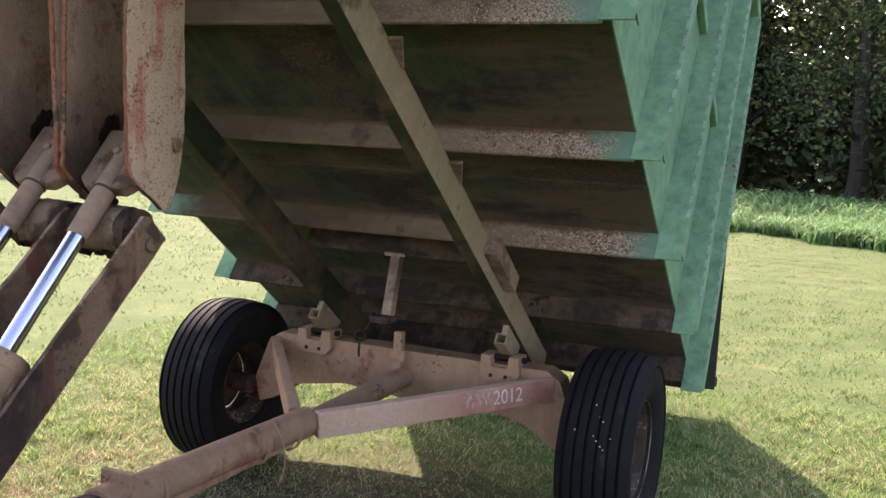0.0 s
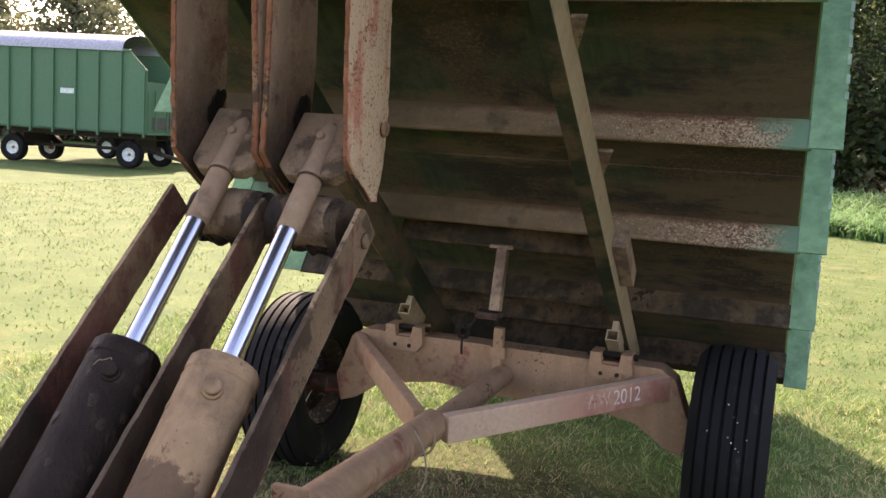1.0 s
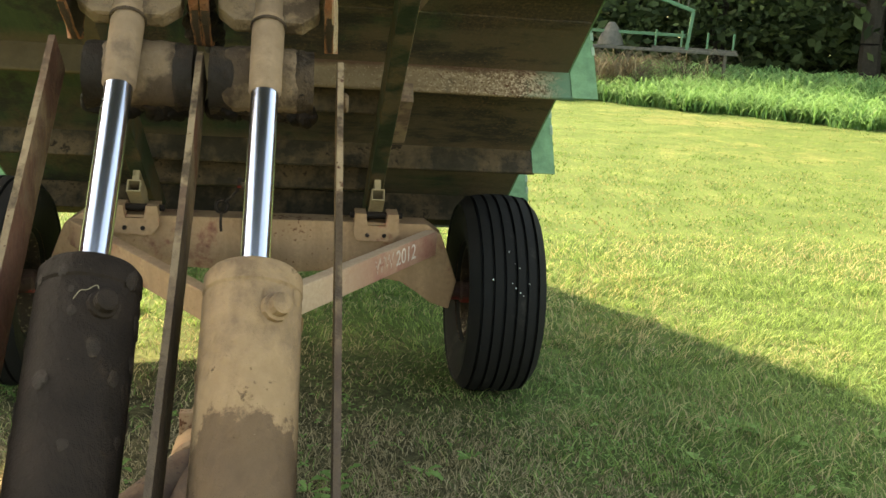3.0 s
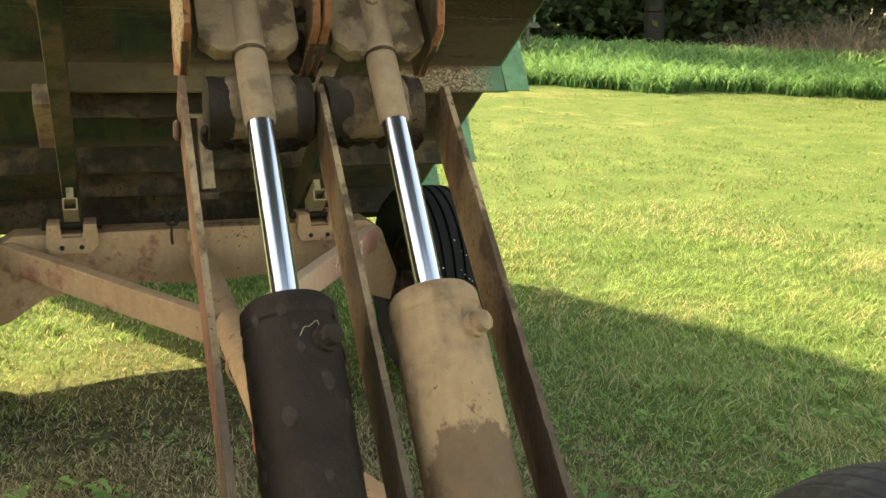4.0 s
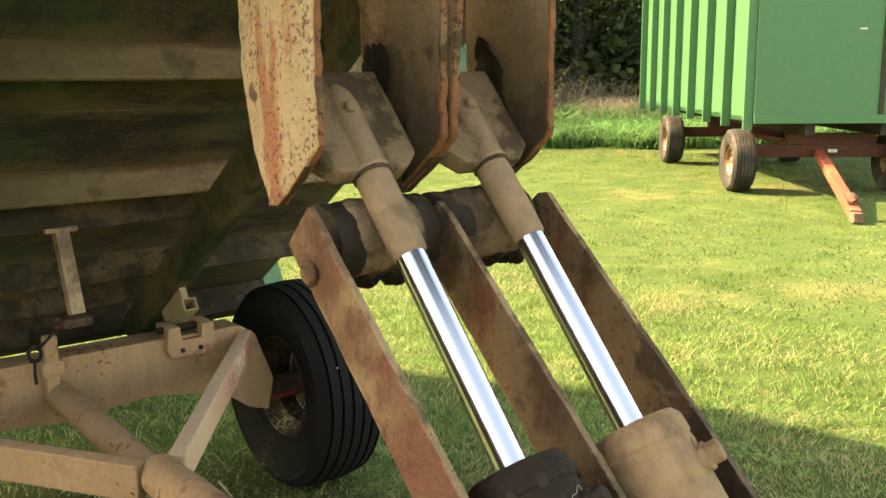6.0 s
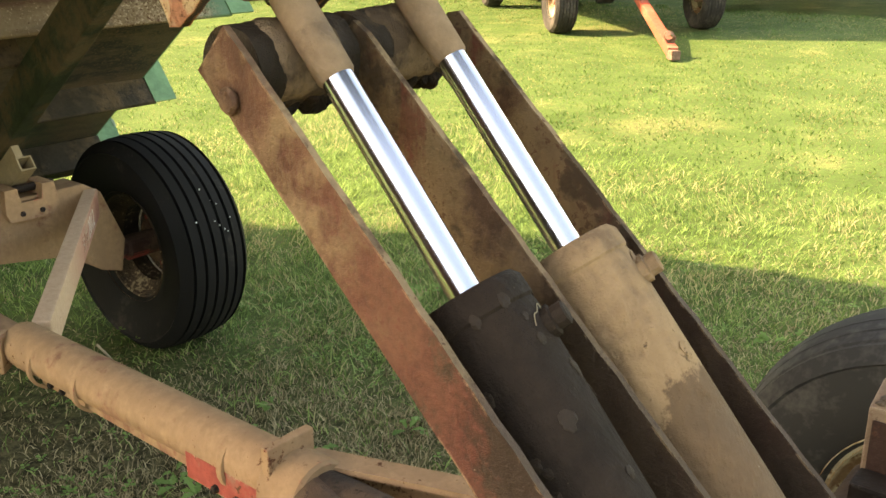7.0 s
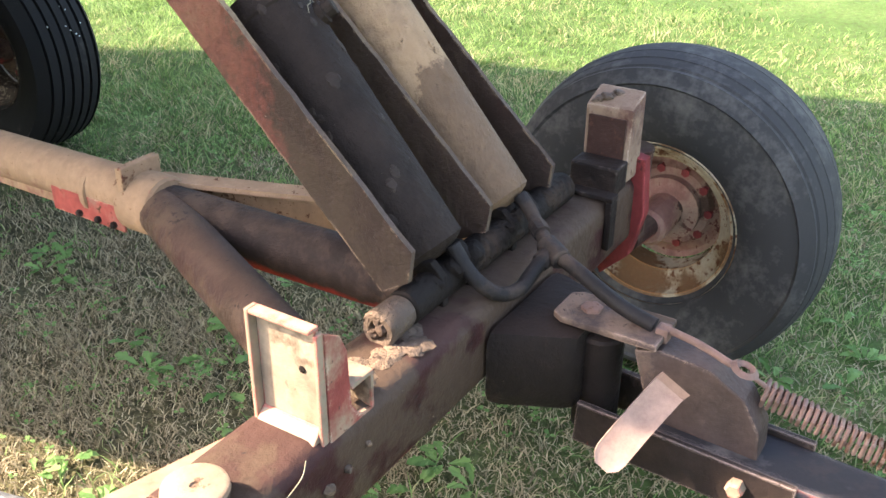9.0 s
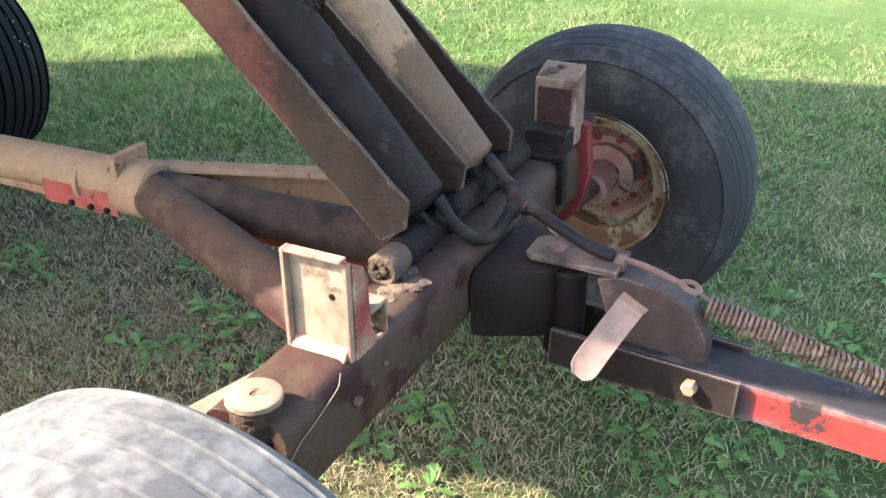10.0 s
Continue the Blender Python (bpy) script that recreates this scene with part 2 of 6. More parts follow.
strap_mat = painted("worn_brown_strap", (0.032, 0.021, 0.018), (0.14, 0.10, 0.082), (0.30, 0.035, 0.03), 0.42, 0.22, edge=(0.24, 0.17, 0.145), edge_amount=0.75, relief=0.7)
knuckle_red = painted("maroon_knuckle_paint", (0.20, 0.034, 0.032), (0.17, 0.10, 0.078), (0.07, 0.022, 0.018), 0.32, 0.35, edge=(0.38, 0.07, 0.07), edge_amount=0.5)
cream_paint = painted("faded_cream_paint", (0.30, 0.22, 0.152), (0.21, 0.145, 0.097), (0.22, 0.07, 0.05), 0.42, 0.16, edge=(0.36, 0.075, 0.06), edge_amount=0.62, grime=0.08)
red_cream = painted("cream_over_red_paint", (0.26, 0.06, 0.048), (0.33, 0.24, 0.17), (0.10, 0.04, 0.03), 0.5, 0.3, edge=(0.38, 0.27, 0.19), edge_amount=0.5)
post_mud = painted("pale_mud_post", (0.17, 0.085, 0.062), (0.29, 0.20, 0.148), (0.08, 0.035, 0.025), 0.66, 0.35, top_dust=0.8, edge=(0.36, 0.25, 0.19), edge_amount=0.7, relief=0.9)
recess_panel = painted("dark_recess_panel", (0.055, 0.026, 0.020), (0.12, 0.075, 0.055), (0.10, 0.04, 0.025), 0.35, 0.4, relief=1.2)
cap_mat = painted("dusty_kingpin_cap", (0.28, 0.195, 0.135), (0.23, 0.16, 0.115), (0.10, 0.055, 0.035), 0.4, 0.3, edge=(0.10, 0.06, 0.04))
rim_paint = painted("rust_spotted_cream_rim", (0.48, 0.39, 0.27), (0.25, 0.165, 0.095), (0.13, 0.052, 0.022), 0.52, 0.5, grime=0.38, grime_colour=(0.08, 0.042, 0.02), edge=(0.28, 0.13, 0.045), edge_amount=0.8)
inner_shade_mud = painted("shaded_mud_inside_wheel", (0.045, 0.032, 0.024), (0.085, 0.062, 0.047), (0.30, 0.24, 0.17), 0.55, 0.34, relief=1.0)
disc_paint = painted("pink_dusty_disc", (0.28, 0.13, 0.10), (0.33, 0.215, 0.165), (0.12, 0.04, 0.03), 0.62, 0.35, grime=0.15)
nut_paint = painted("red_nut_paint", (0.21, 0.036, 0.033), (0.26, 0.13, 0.10), RUST, 0.25, 0.3)
spring_steel = painted("rusty_spring_steel", (0.20, 0.115, 0.09), (0.31, 0.225, 0.18), RUST, 0.4, 0.4)
hose_mat = painted("dusty_hydraulic_hose", (0.022, 0.017, 0.016), (0.075, 0.054, 0.045), (0.02, 0.02, 0.02), 0.42, 0.1, relief=0.5)
yellow_paint = painted("yellow_sheet_metal", (0.6, 0.48, 0.08), (0.6, 0.52, 0.2), (0.3, 0.2, 0.05), 0.15, 0.05, rough=0.4, relief=0.05)
tarp_mat = painted("grey_rolled_tarp", (0.42, 0.41, 0.47), (0.5, 0.48, 0.52), (0.3, 0.29, 0.3), 0.4, 0.05, rough=0.85, relief=0.2)
wood_mat = painted("weathered_grey_wood", (0.11, 0.10, 0.085), (0.15, 0.135, 0.11), (0.08, 0.06, 0.05), 0.4, 0.2)
bark_mat = painted("rough_bark", (0.035, 0.028, 0.022), (0.06, 0.05, 0.04), (0.03, 0.025, 0.02), 0.4, 0.3, relief=1.0)
hair_mat = painted("dry_vine", (0.30, 0.24, 0.16), (0.36, 0.3, 0.22), (0.2, 0.15, 0.1), 0.4, 0.1)
lever_paint = painted("pink_worn_lever_paint", (0.33, 0.21, 0.17), (0.26, 0.165, 0.13), (0.30, 0.07, 0.055), 0.4, 0.25)
text_mat = painted("pale_stencil_paint", (0.72, 0.58, 0.5), (0.55, 0.40, 0.33), (0.34, 0.12, 0.09), 0.3, 0.3)
worn_text = painted("worn_stencil_paint", (0.58, 0.42, 0.34), (0.46, 0.30, 0.23), (0.32, 0.11, 0.08), 0.4, 0.4)
white_mat = painted("white_plate", (0.7, 0.75, 0.72), (0.6, 0.62, 0.58), (0.4, 0.42, 0.4), 0.2, 0.05)
shaded_gate = painted("shaded_gate_paint", (0.035, 0.04, 0.032), (0.06, 0.055, 0.042), (0.03, 0.02, 0.02), 0.3, 0.2)


def floor_material():
    """Underside of the box floor: dark green paint, brown dirt in runs along the slope, fine rust."""
    m, t, b = nodes_of("stained_floor_underside")
    run = noise_node(t, 1.6, 8, 0.7, stretch=(1.0, 0.7, 1))
    streak = noise_node(t, 5.0, 7, 0.72, stretch=(2.6, 0.35, 1))
    patch = noise_node(t, 4.5, 8, 0.75)
    speck = noise_node(t, 85, 4, 0.75)
    wide = noise_node(t, 2.4, 7, 0.7, stretch=(0.45, 1.5, 1))
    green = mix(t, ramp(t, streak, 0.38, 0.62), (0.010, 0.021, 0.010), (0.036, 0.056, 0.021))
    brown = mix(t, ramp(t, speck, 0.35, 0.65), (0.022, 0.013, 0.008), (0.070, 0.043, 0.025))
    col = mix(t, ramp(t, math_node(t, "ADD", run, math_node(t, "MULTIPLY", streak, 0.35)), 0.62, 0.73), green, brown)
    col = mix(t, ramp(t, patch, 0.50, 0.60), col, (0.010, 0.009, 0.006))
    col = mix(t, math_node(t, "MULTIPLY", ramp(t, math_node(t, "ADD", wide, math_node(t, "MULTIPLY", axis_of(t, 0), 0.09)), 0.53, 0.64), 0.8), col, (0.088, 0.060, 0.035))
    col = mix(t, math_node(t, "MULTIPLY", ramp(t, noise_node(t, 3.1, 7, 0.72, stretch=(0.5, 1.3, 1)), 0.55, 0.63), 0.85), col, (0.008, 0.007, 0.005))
    col = mix(t, ramp(t, math_node(t, "ADD", speck, math_node(t, "MULTIPLY", run, 0.6)), 0.93, 1.0), col, (0.11, 0.06, 0.034))
    # mud splashed up along each cross member
    w = t.nodes.new("ShaderNodeMath")
    w.operation = "PINGPONG"
    t.links.new(axis_of(t, 1), w.inputs[0])
    w.inputs[1].default_value = 0.3025
    splash = ramp(t, math_node(t, "ADD", w.outputs[0], math_node(t, "MULTIPLY", patch, 0.22)), 0.11, 0.19, True)
    col = mix(t, math_node(t, "MULTIPLY", splash, 0.8), col, mix(t, speck, (0.06, 0.036, 0.02), (0.15, 0.10, 0.062)))
    t.links.new(col, b.inputs["Base Color"])
    b.inputs["Roughness"].default_value = 0.8
    bump(t, b, math_node(t, "ADD", patch, math_node(t, "MULTIPLY", speck, 0.3)), 0.5, 0.01)
    return m


def beam_material():
    """Cross member: rust and dried mud between the sills, pitted towards one side, green paint left on the outer ends."""
    m, t, b = nodes_of("cross_member_paint")
    mid, small, broad = noise_node(t, 12, 6, 0.7), noise_node(t, 95, 4, 0.7), noise_node(t, 3, 4, 0.6)
    long = noise_node(t, 5, 6, 0.7, stretch=(0.8, 1, 2.2))
    x, z = axis_of(t, 0), axis_of(t, 2)
    col = mix(t, ramp(t, long, 0.3, 0.7), (0.135, 0.088, 0.055), (0.235, 0.163, 0.105))
    col = mix(t, ramp(t, math_node(t, "ADD", broad, math_node(t, "MULTIPLY", mid, 0.5)), 0.82, 0.95), col, (0.085, 0.062, 0.042))
    out = math_node(t, "MULTIPLY", math_node(t, "MULTIPLY", math_node(t, "MAXIMUM", x, 0.0), math_node(t, "MAXIMUM", x, 0.0)), 0.17)
    fleck = ramp(t, math_node(t, "ADD", small, out), 0.64, 0.70)
    col = mix(t, fleck, col, (0.085, 0.035, 0.02))
    bare = ramp(t, math_node(t, "ADD", noise_node(t, 140, 3, 0.7), out), 0.64, 0.70)
    col = mix(t, bare, col, (0.38, 0.275, 0.20))
    # rusted band below the floor; the -x end is coloured dark for its shadow
    band = ramp(t, math_node(t, "ADD", z, math_node(t, "MULTIPLY", mid, 0.06)), 0.105, 0.125)
    col = mix(t, math_node(t, "MULTIPLY", band, 0.8), col, (0.07, 0.032, 0.02))
    film_or_shade = ramp(t, math_node(t, "ADD", x, math_node(t, "MULTIPLY", mid, 0.4)), -0.10, 0.50, True)
    col = mix(t, film_or_shade, col, mix(t, mid, (0.048, 0.035, 0.020), (0.115, 0.080, 0.047)))
    green = ramp(t, math_node(t, "ADD", math_node(t, "ABSOLUTE", x, 0.0), math_node(t, "MULTIPLY", mid, 0.34)), 1.10, 1.24)
    col = mix(t, green, col, (0.10, 0.175, 0.115))
    t.links.new(col, b.inputs["Base Color"])
    b.inputs["Roughness"].default_value = 0.85
    b.inputs["Specular IOR Level"].default_value = 0.1
    bump(t, b, math_node(t, "ADD", small, mid), 0.45, 0.005)
    return m


def brace_material():
    """Brace of the rear axle: red where the letters stand, mud towards the reach."""
    m, t, b = nodes_of("red_and_mud_brace_paint")
    mid, small = noise_node(t, 9, 6, 0.7), noise_node(t, 60, 4, 0.7)
    far = math_node(t, "ADD", math_node(t, "ABSOLUTE", axis_of(t, 0), 0.0), math_node(t, "MULTIPLY", mid, 0.25))
    mud = mix(t, ramp(t, small, 0.3, 0.7), (0.33, 0.20, 0.13), (0.43, 0.29, 0.20))
    red = mix(t, ramp(t, mid, 0.35, 0.65), (0.22, 0.068, 0.048), (0.33, 0.185, 0.125))
    g = t.nodes.new("ShaderNodeSeparateXYZ")
    t.links.new(t.nodes.new("ShaderNodeNewGeometry").outputs["Normal"], g.inputs[0])
    outer = ramp(t, g.outputs[0], 0.1, 0.5)
    col = mix(t, math_node(t, "MULTIPLY", outer, ramp(t, far, 0.36, 0.56)), mud, red)
    col = mix(t, ramp(t, small, 0.66, 0.72), col, (0.16, 0.07, 0.045))
    t.links.new(col, b.inputs["Base Color"])
    b.inputs["Roughness"].default_value = 0.72
    bump(t, b, small, 0.3, 0.004)
    return m


def tongue_material():
    """Drawbar: red paint left on its sides ahead of the clevis, worn black on top."""
    m, t, b = nodes_of("worn_red_and_black_drawbar")
    mid, small = noise_node(t, 8, 6, 0.65), noise_node(t, 50, 4, 0.7)
    g = t.nodes.new("ShaderNodeNewGeometry")
    sp = t.nodes.new("ShaderNodeSeparateXYZ")
    t.links.new(g.outputs["Normal"], sp.inputs[0])
    ahead = ramp(t, math_node(t, "ADD", axis_of(t, 1), math_node(t, "MULTIPLY", mid, 0.35)), -1.70, -1.62, True)
    flank = ramp(t, math_node(t, "ADD", math_node(t, "ABSOLUTE", sp.outputs[0], 0.0), math_node(t, "MULTIPLY", mid, 0.9)), 1.12, 1.2)
    black = mix(t, ramp(t, mid, 0.52, 0.66), (0.020, 0.017, 0.019), (0.085, 0.072, 0.068))
    black = mix(t, ramp(t, small, 0.70, 0.72), black, (0.5, 0.48, 0.45))
    worn = mix(t, ramp(t, mid, 0.60, 0.66), mix(t, small, (0.36, 0.016, 0.014), (0.5, 0.04, 0.03)), (0.20, 0.13, 0.11))
    col = mix(t, math_node(t, "MULTIPLY", ahead, flank), black, worn)
    col = mix(t, math_node(t, "MULTIPLY", edge_mask(t, radius=0.022), ramp(t, mid, 0.36, 0.52)), col, (0.185, 0.145, 0.135))
    col = mix(t, ramp(t, noise_node(t, 5, 6, 0.7), 0.56, 0.62), col, (0.030, 0.022, 0.021))
    t.links.new(col, b.inputs["Base Color"])
    b.inputs["Specular IOR Level"].default_value = 0.2
    b.inputs["Roughness"].default_value = 0.75
    bump(t, b, small, 0.3, 0.004)
    return m


def rubber(name, base, dust, amount):
    m, t, b = nodes_of(name)
    broad, mid = noise_node(t, 5, 5, 0.65), noise_node(t, 40, 5, 0.7)
    film_or_shade = ramp(t, math_node(t, "ADD", broad, math_node(t, "MULTIPLY", mid, 0.4)), 0.95 - 0.5 * amount, 1.2 - 0.5 * amount)
    t.links.new(mix(t, film_or_shade, base, dust), b.inputs["Base Color"])
    b.inputs["Roughness"].default_value = 0.8
    b.inputs["Specular IOR Level"].default_value = 0.14
    bump(t, b, mid, 0.3, 0.004)
    return m


def chrome_material():
    m, t, b = nodes_of("polished_chrome_rod")
    b.inputs["Metallic"].default_value = 1.0
    b.inputs["Base Color"].default_value = (0.56, 0.555, 0.63, 1)
    t.links.new(ramp(t, noise_node(t, 30, 2, 0.5, stretch=(1, 0.2, 0.2)), -3.0, 14.0), b.inputs["Roughness"])
    return m


def lawn_material():
    m, t, b = nodes_of("mown_lawn")
    c = t.nodes.new("ShaderNodeTexCoord").outputs["Object"]
    broad, mid, small = noise_node(t, 0.22, 5, 0.6, c), noise_node(t, 1.7, 6, 0.7, c), noise_node(t, 28, 5, 0.75, c)
    blade = noise_node(t, 75, 4, 0.8, c)
    col = mix(t, ramp(t, mid, 0.35, 0.65), (0.040, 0.075, 0.016), (0.070, 0.115, 0.030))
    col = mix(t, ramp(t, math_node(t, "ADD", broad, math_node(t, "MULTIPLY", mid, 0.6)), 0.86, 1.06), col, (0.140, 0.135, 0.055))
    col = mix(t, ramp(t, math_node(t, "ADD", small, math_node(t, "MULTIPLY", blade, 0.5)), 0.62, 0.84), mix(t, 0.62, col, (0.026, 0.022, 0.011)), col)
    col = mix(t, ramp(t, math_node(t, "ADD", blade, math_node(t, "MULTIPLY", mid, 0.35)), 0.76, 0.86), col, (0.20, 0.18, 0.085))
    # trampled dead turf under the reach and the rear axle
    dx = math_node(t, "MULTIPLY", math_node(t, "SUBTRACT", axis_of(t, 0), -0.25), 0.66)
    dy = math_node(t, "MULTIPLY", math_node(t, "SUBTRACT", axis_of(t, 1), 1.75), 0.60)
    far = math_node(t, "SQRT", math_node(t, "ADD", math_node(t, "MULTIPLY", dx, dx), math_node(t, "MULTIPLY", dy, dy)), 0.0)
    trod = ramp(t, math_node(t, "ADD", far, math_node(t, "MULTIPLY", mid, 0.7)), 0.95, 1.45, True)
    litter = mix(t, ramp(t, math_node(t, "ADD", small, math_node(t, "MULTIPLY", blade, 0.6)), 0.66, 0.95), (0.020, 0.015, 0.008), (0.12, 0.094, 0.052))
    col = mix(t, math_node(t, "MULTIPLY", trod, 0.85), col, litter)
    t.links.new(col, b.inputs["Base Color"])
    b.inputs["Roughness"].default_value = 0.9
    b.inputs["Specular IOR Level"].default_value = 0.1
    bump(t, b, math_node(t, "ADD", small, mid), 0.5, 0.02)
    return m


def leaf_material(name, a, c, dry=None, dry_amount=0.0):
    """Blades and leaves: each island its own tint, some light coming through."""
    m, t, b = nodes_of(name)
    rnd = t.nodes.new("ShaderNodeNewGeometry").outputs["Random Per Island"]
    col = mix(t, rnd, a, c)
    if dry:
        patches = noise_node(t, 0.9, 5, 0.65)
        v = math_node(t, "ADD", math_node(t, "MULTIPLY", rnd, 0.45), patches)
        col = mix(t, ramp(t, v, 1.0 - 0.5 * dry_amount, 1.12 - 0.5 * dry_amount), col, dry)
    t.links.new(col, b.inputs["Base Color"])
    b.inputs["Roughness"].default_value = 0.7
    b.inputs["Specular IOR Level"].default_value = 0.25
    tr = t.nodes.new("ShaderNodeBsdfTranslucent")
    t.links.new(col, tr.inputs[0])
    ms = t.nodes.new("ShaderNodeMixShader")
    ms.inputs[0].default_value = 0.45
    t.links.new(b.outputs[0], ms.inputs[1])
    t.links.new(tr.outputs[0], ms.inputs[2])
    t.links.new(ms.outputs[0], t.nodes["Material Output"].inputs[0])
    return m


floor_mat, beam_mat, brace_mat, chrome, tongue_mat = floor_material(), beam_material(), brace_material(), chrome_material(), tongue_material()
tyre_mat = rubber("black_tyre_rubber", (0.0075, 0.007, 0.007), (0.045, 0.039, 0.034), 0.28)
grey_tyre = rubber("dusty_grey_tyre_rubber", (0.030, 0.0275, 0.027), (0.080, 0.072, 0.066), 0.52)
# paler copy of the grey rubber, sunlight on the left wheel put into it
sunlit_tyre = rubber("sunlit_grey_tyre_rubber", (0.060, 0.057, 0.058), (0.135, 0.128, 0.122), 0.72)
lawn = lawn_material()
blade_mat = leaf_material("lawn_blade", (0.045, 0.090, 0.022), (0.26, 0.375, 0.120), (0.40, 0.335, 0.19), 0.36)
far_blade = leaf_material("far_lawn_blade", (0.038, 0.082, 0.020), (0.128, 0.206, 0.058), (0.24, 0.21, 0.105), 0.36)
straw_mat = leaf_material("dry_clipping", (0.17, 0.135, 0.08), (0.50, 0.42, 0.28))
open_straw = leaf_material("dry_open_lawn_clipping", (0.12, 0.105, 0.05), (0.36, 0.315, 0.18))
thatch_mat = leaf_material("brown_thatch", (0.11, 0.083, 0.047), (0.45, 0.36, 0.228))
clover_mat = leaf_material("clover_leaf", (0.085, 0.17, 0.045), (0.19, 0.30, 0.095))
tuft_mat = leaf_material("lush_grass", (0.075, 0.140, 0.040), (0.25, 0.36, 0.125))
tall_mat = leaf_material("tall_grass", (0.046, 0.13, 0.038), (0.155, 0.285, 0.10), (0.28, 0.30, 0.17), 0.03)
leaf_dark = leaf_material("dark_tree_leaf", (0.018, 0.032, 0.0135), (0.080, 0.112, 0.042))
leaf_light = leaf_material("autumn_tree_leaf", (0.065, 0.085, 0.045), (0.14, 0.14, 0.075))
twig_mat = leaf_material("dry_scrub", (0.060, 0.048, 0.037), (0.22, 0.172, 0.128))
stem_mat = leaf_material("dry_weed", (0.035, 0.035, 0.024), (0.10, 0.085, 0.055))

# ---- mesh helpers ----


def part(name, bm, material, parent, label="", smooth=False):
    """Links a bmesh as one mesh under a thing or a part."""
    me = bpy.data.meshes.new(name)
    bmesh.ops.recalc_face_normals(bm, faces=bm.faces)
    bm.to_mesh(me)
    bm.free()
    me.materials.append(material)
    if smooth:
        for p in me.polygons:
            p.use_smooth = True
        me.set_sharp_from_angle(angle=radians(38))
    ob = new(name, me)
    ob.parent = parent
    return tagged(ob, label)


def share(name, mesh, parent, m):
    ob = new(name, mesh)
    ob.parent = parent
    ob.matrix_basis = m
    return ob


def thing(name, label, category, m=None, group=""):
    ob = new(name)
    ob.empty_display_size = 0.1
    if m is not None:
        ob.matrix_basis = m
    return tagged(ob, label, category, group)


def stuff(name, verts, faces, material, label, category, parent=None):
    me = bpy.data.meshes.new(name)
    me.from_pydata(verts, [], faces)
    me.materials.append(material)
    ob = new(name, me)
    ob.parent = parent
    return tagged(ob, label, category, kind="stuff")


def block(bm, x0, x1, y0, y1, z0, z1, bevel=0.0, m=None):
    vs = [bm.verts.new((x, y, z)) for x in (x0, x1) for y in (y0, y1) for z in (z0, z1)]
    fs = [bm.faces.new([vs[i] for i in f]) for f in ((0, 1, 3, 2), (4, 6, 7, 5), (0, 4, 5, 1), (2, 3, 7, 6), (0, 2, 6, 4), (1, 5, 7, 3))]
    if bevel:
        out = bmesh.ops.bevel(bm, geom=list({e for f in fs for e in f.edges}), offset=bevel, segments=2, profile=0.6, affect="EDGES")
        vs = list({v for f in out["faces"] for v in f.verts} | {v for v in vs if v.is_valid})
    if m is not None:
        bmesh.ops.transform(bm, matrix=m, verts=[v for v in vs if v.is_valid])
    return bm


def prism(bm, pts, axis, lo, hi, bevel=0.0):
    """A flat outline pushed out along an axis: 'x' takes (y, z) points, 'y' (x, z), 'z' (x, y)."""
    put = {"x": lambda p, d: (d, p[0], p[1]), "y": lambda p, d: (p[0], d, p[1]), "z": lambda p, d: (p[0], p[1], d)}[axis]
    a = [bm.verts.new(put(p, lo)) for p in pts]
    b = [bm.verts.new(put(p, hi)) for p in pts]
    fs = [bm.faces.new(a), bm.faces.new(b[::-1])]
    n = len(pts)
    fs += [bm.faces.new((a[i], b[i], b[(i + 1) % n], a[(i + 1) % n])) for i in range(n)]
    if bevel:
        bmesh.ops.bevel(bm, geom=list({e for f in fs for e in f.edges}), offset=bevel, segments=2, profile=0.6, affect="EDGES")
    return bm


def aim(p0, p1):
    """A frame at p0 whose z axis runs to p1, with its x axis level."""
    z = (Vector(p1) - Vector(p0)).normalized()
    x = Vector((1, 0, 0)) if abs(z.x) < 0.9 else Vector((0, 1, 0))
    y = z.cross(x).normalized()
    x = y.cross(z)
    m = Matrix((x, y, z)).transposed().to_4x4()
    m.translation = p0
    return m


def lathe(bm, profile, m=None, seg=24, cap=True):
    """Turns (radius, height) points round the z axis of m."""
    m = m or Matrix()
    rings = []
    for r, h in profile:
        rings.append([bm.verts.new(m @ Vector((r * math.cos(2 * math.pi * k / seg), r * math.sin(2 * math.pi * k / seg), h))) for k in range(seg)])
    for a, b in zip(rings, rings[1:]):
        for k in range(seg):
            bm.faces.new((a[k], a[(k + 1) % seg], b[(k + 1) % seg], b[k]))
    if cap:
        bm.faces.new(rings[0][::-1])
        bm.faces.new(rings[-1])
    return bm


def rod(bm, p0, p1, r, r1=None, seg=20, lip=0.0):
    d = (Vector(p1) - Vector(p0)).length
    r1 = r if r1 is None else r1
    pts = [(r, 0), (r1, d)] if not lip else [(r - lip, 0), (r, lip), (r1, d - lip), (r1 - lip, d)]
    return lathe(bm, pts, aim(p0, p1), seg)


def bar(bm, p0, p1, w, h, bevel=0.004, twist=0.0):
    """A square bar between two points; w is its level width, h its depth."""
    d = (Vector(p1) - Vector(p0)).length
    return block(bm, -w / 2, w / 2, -h / 2, h / 2, 0, d, bevel, aim(p0, p1) @ pose(0, 0, 0, 0, 0, twist))


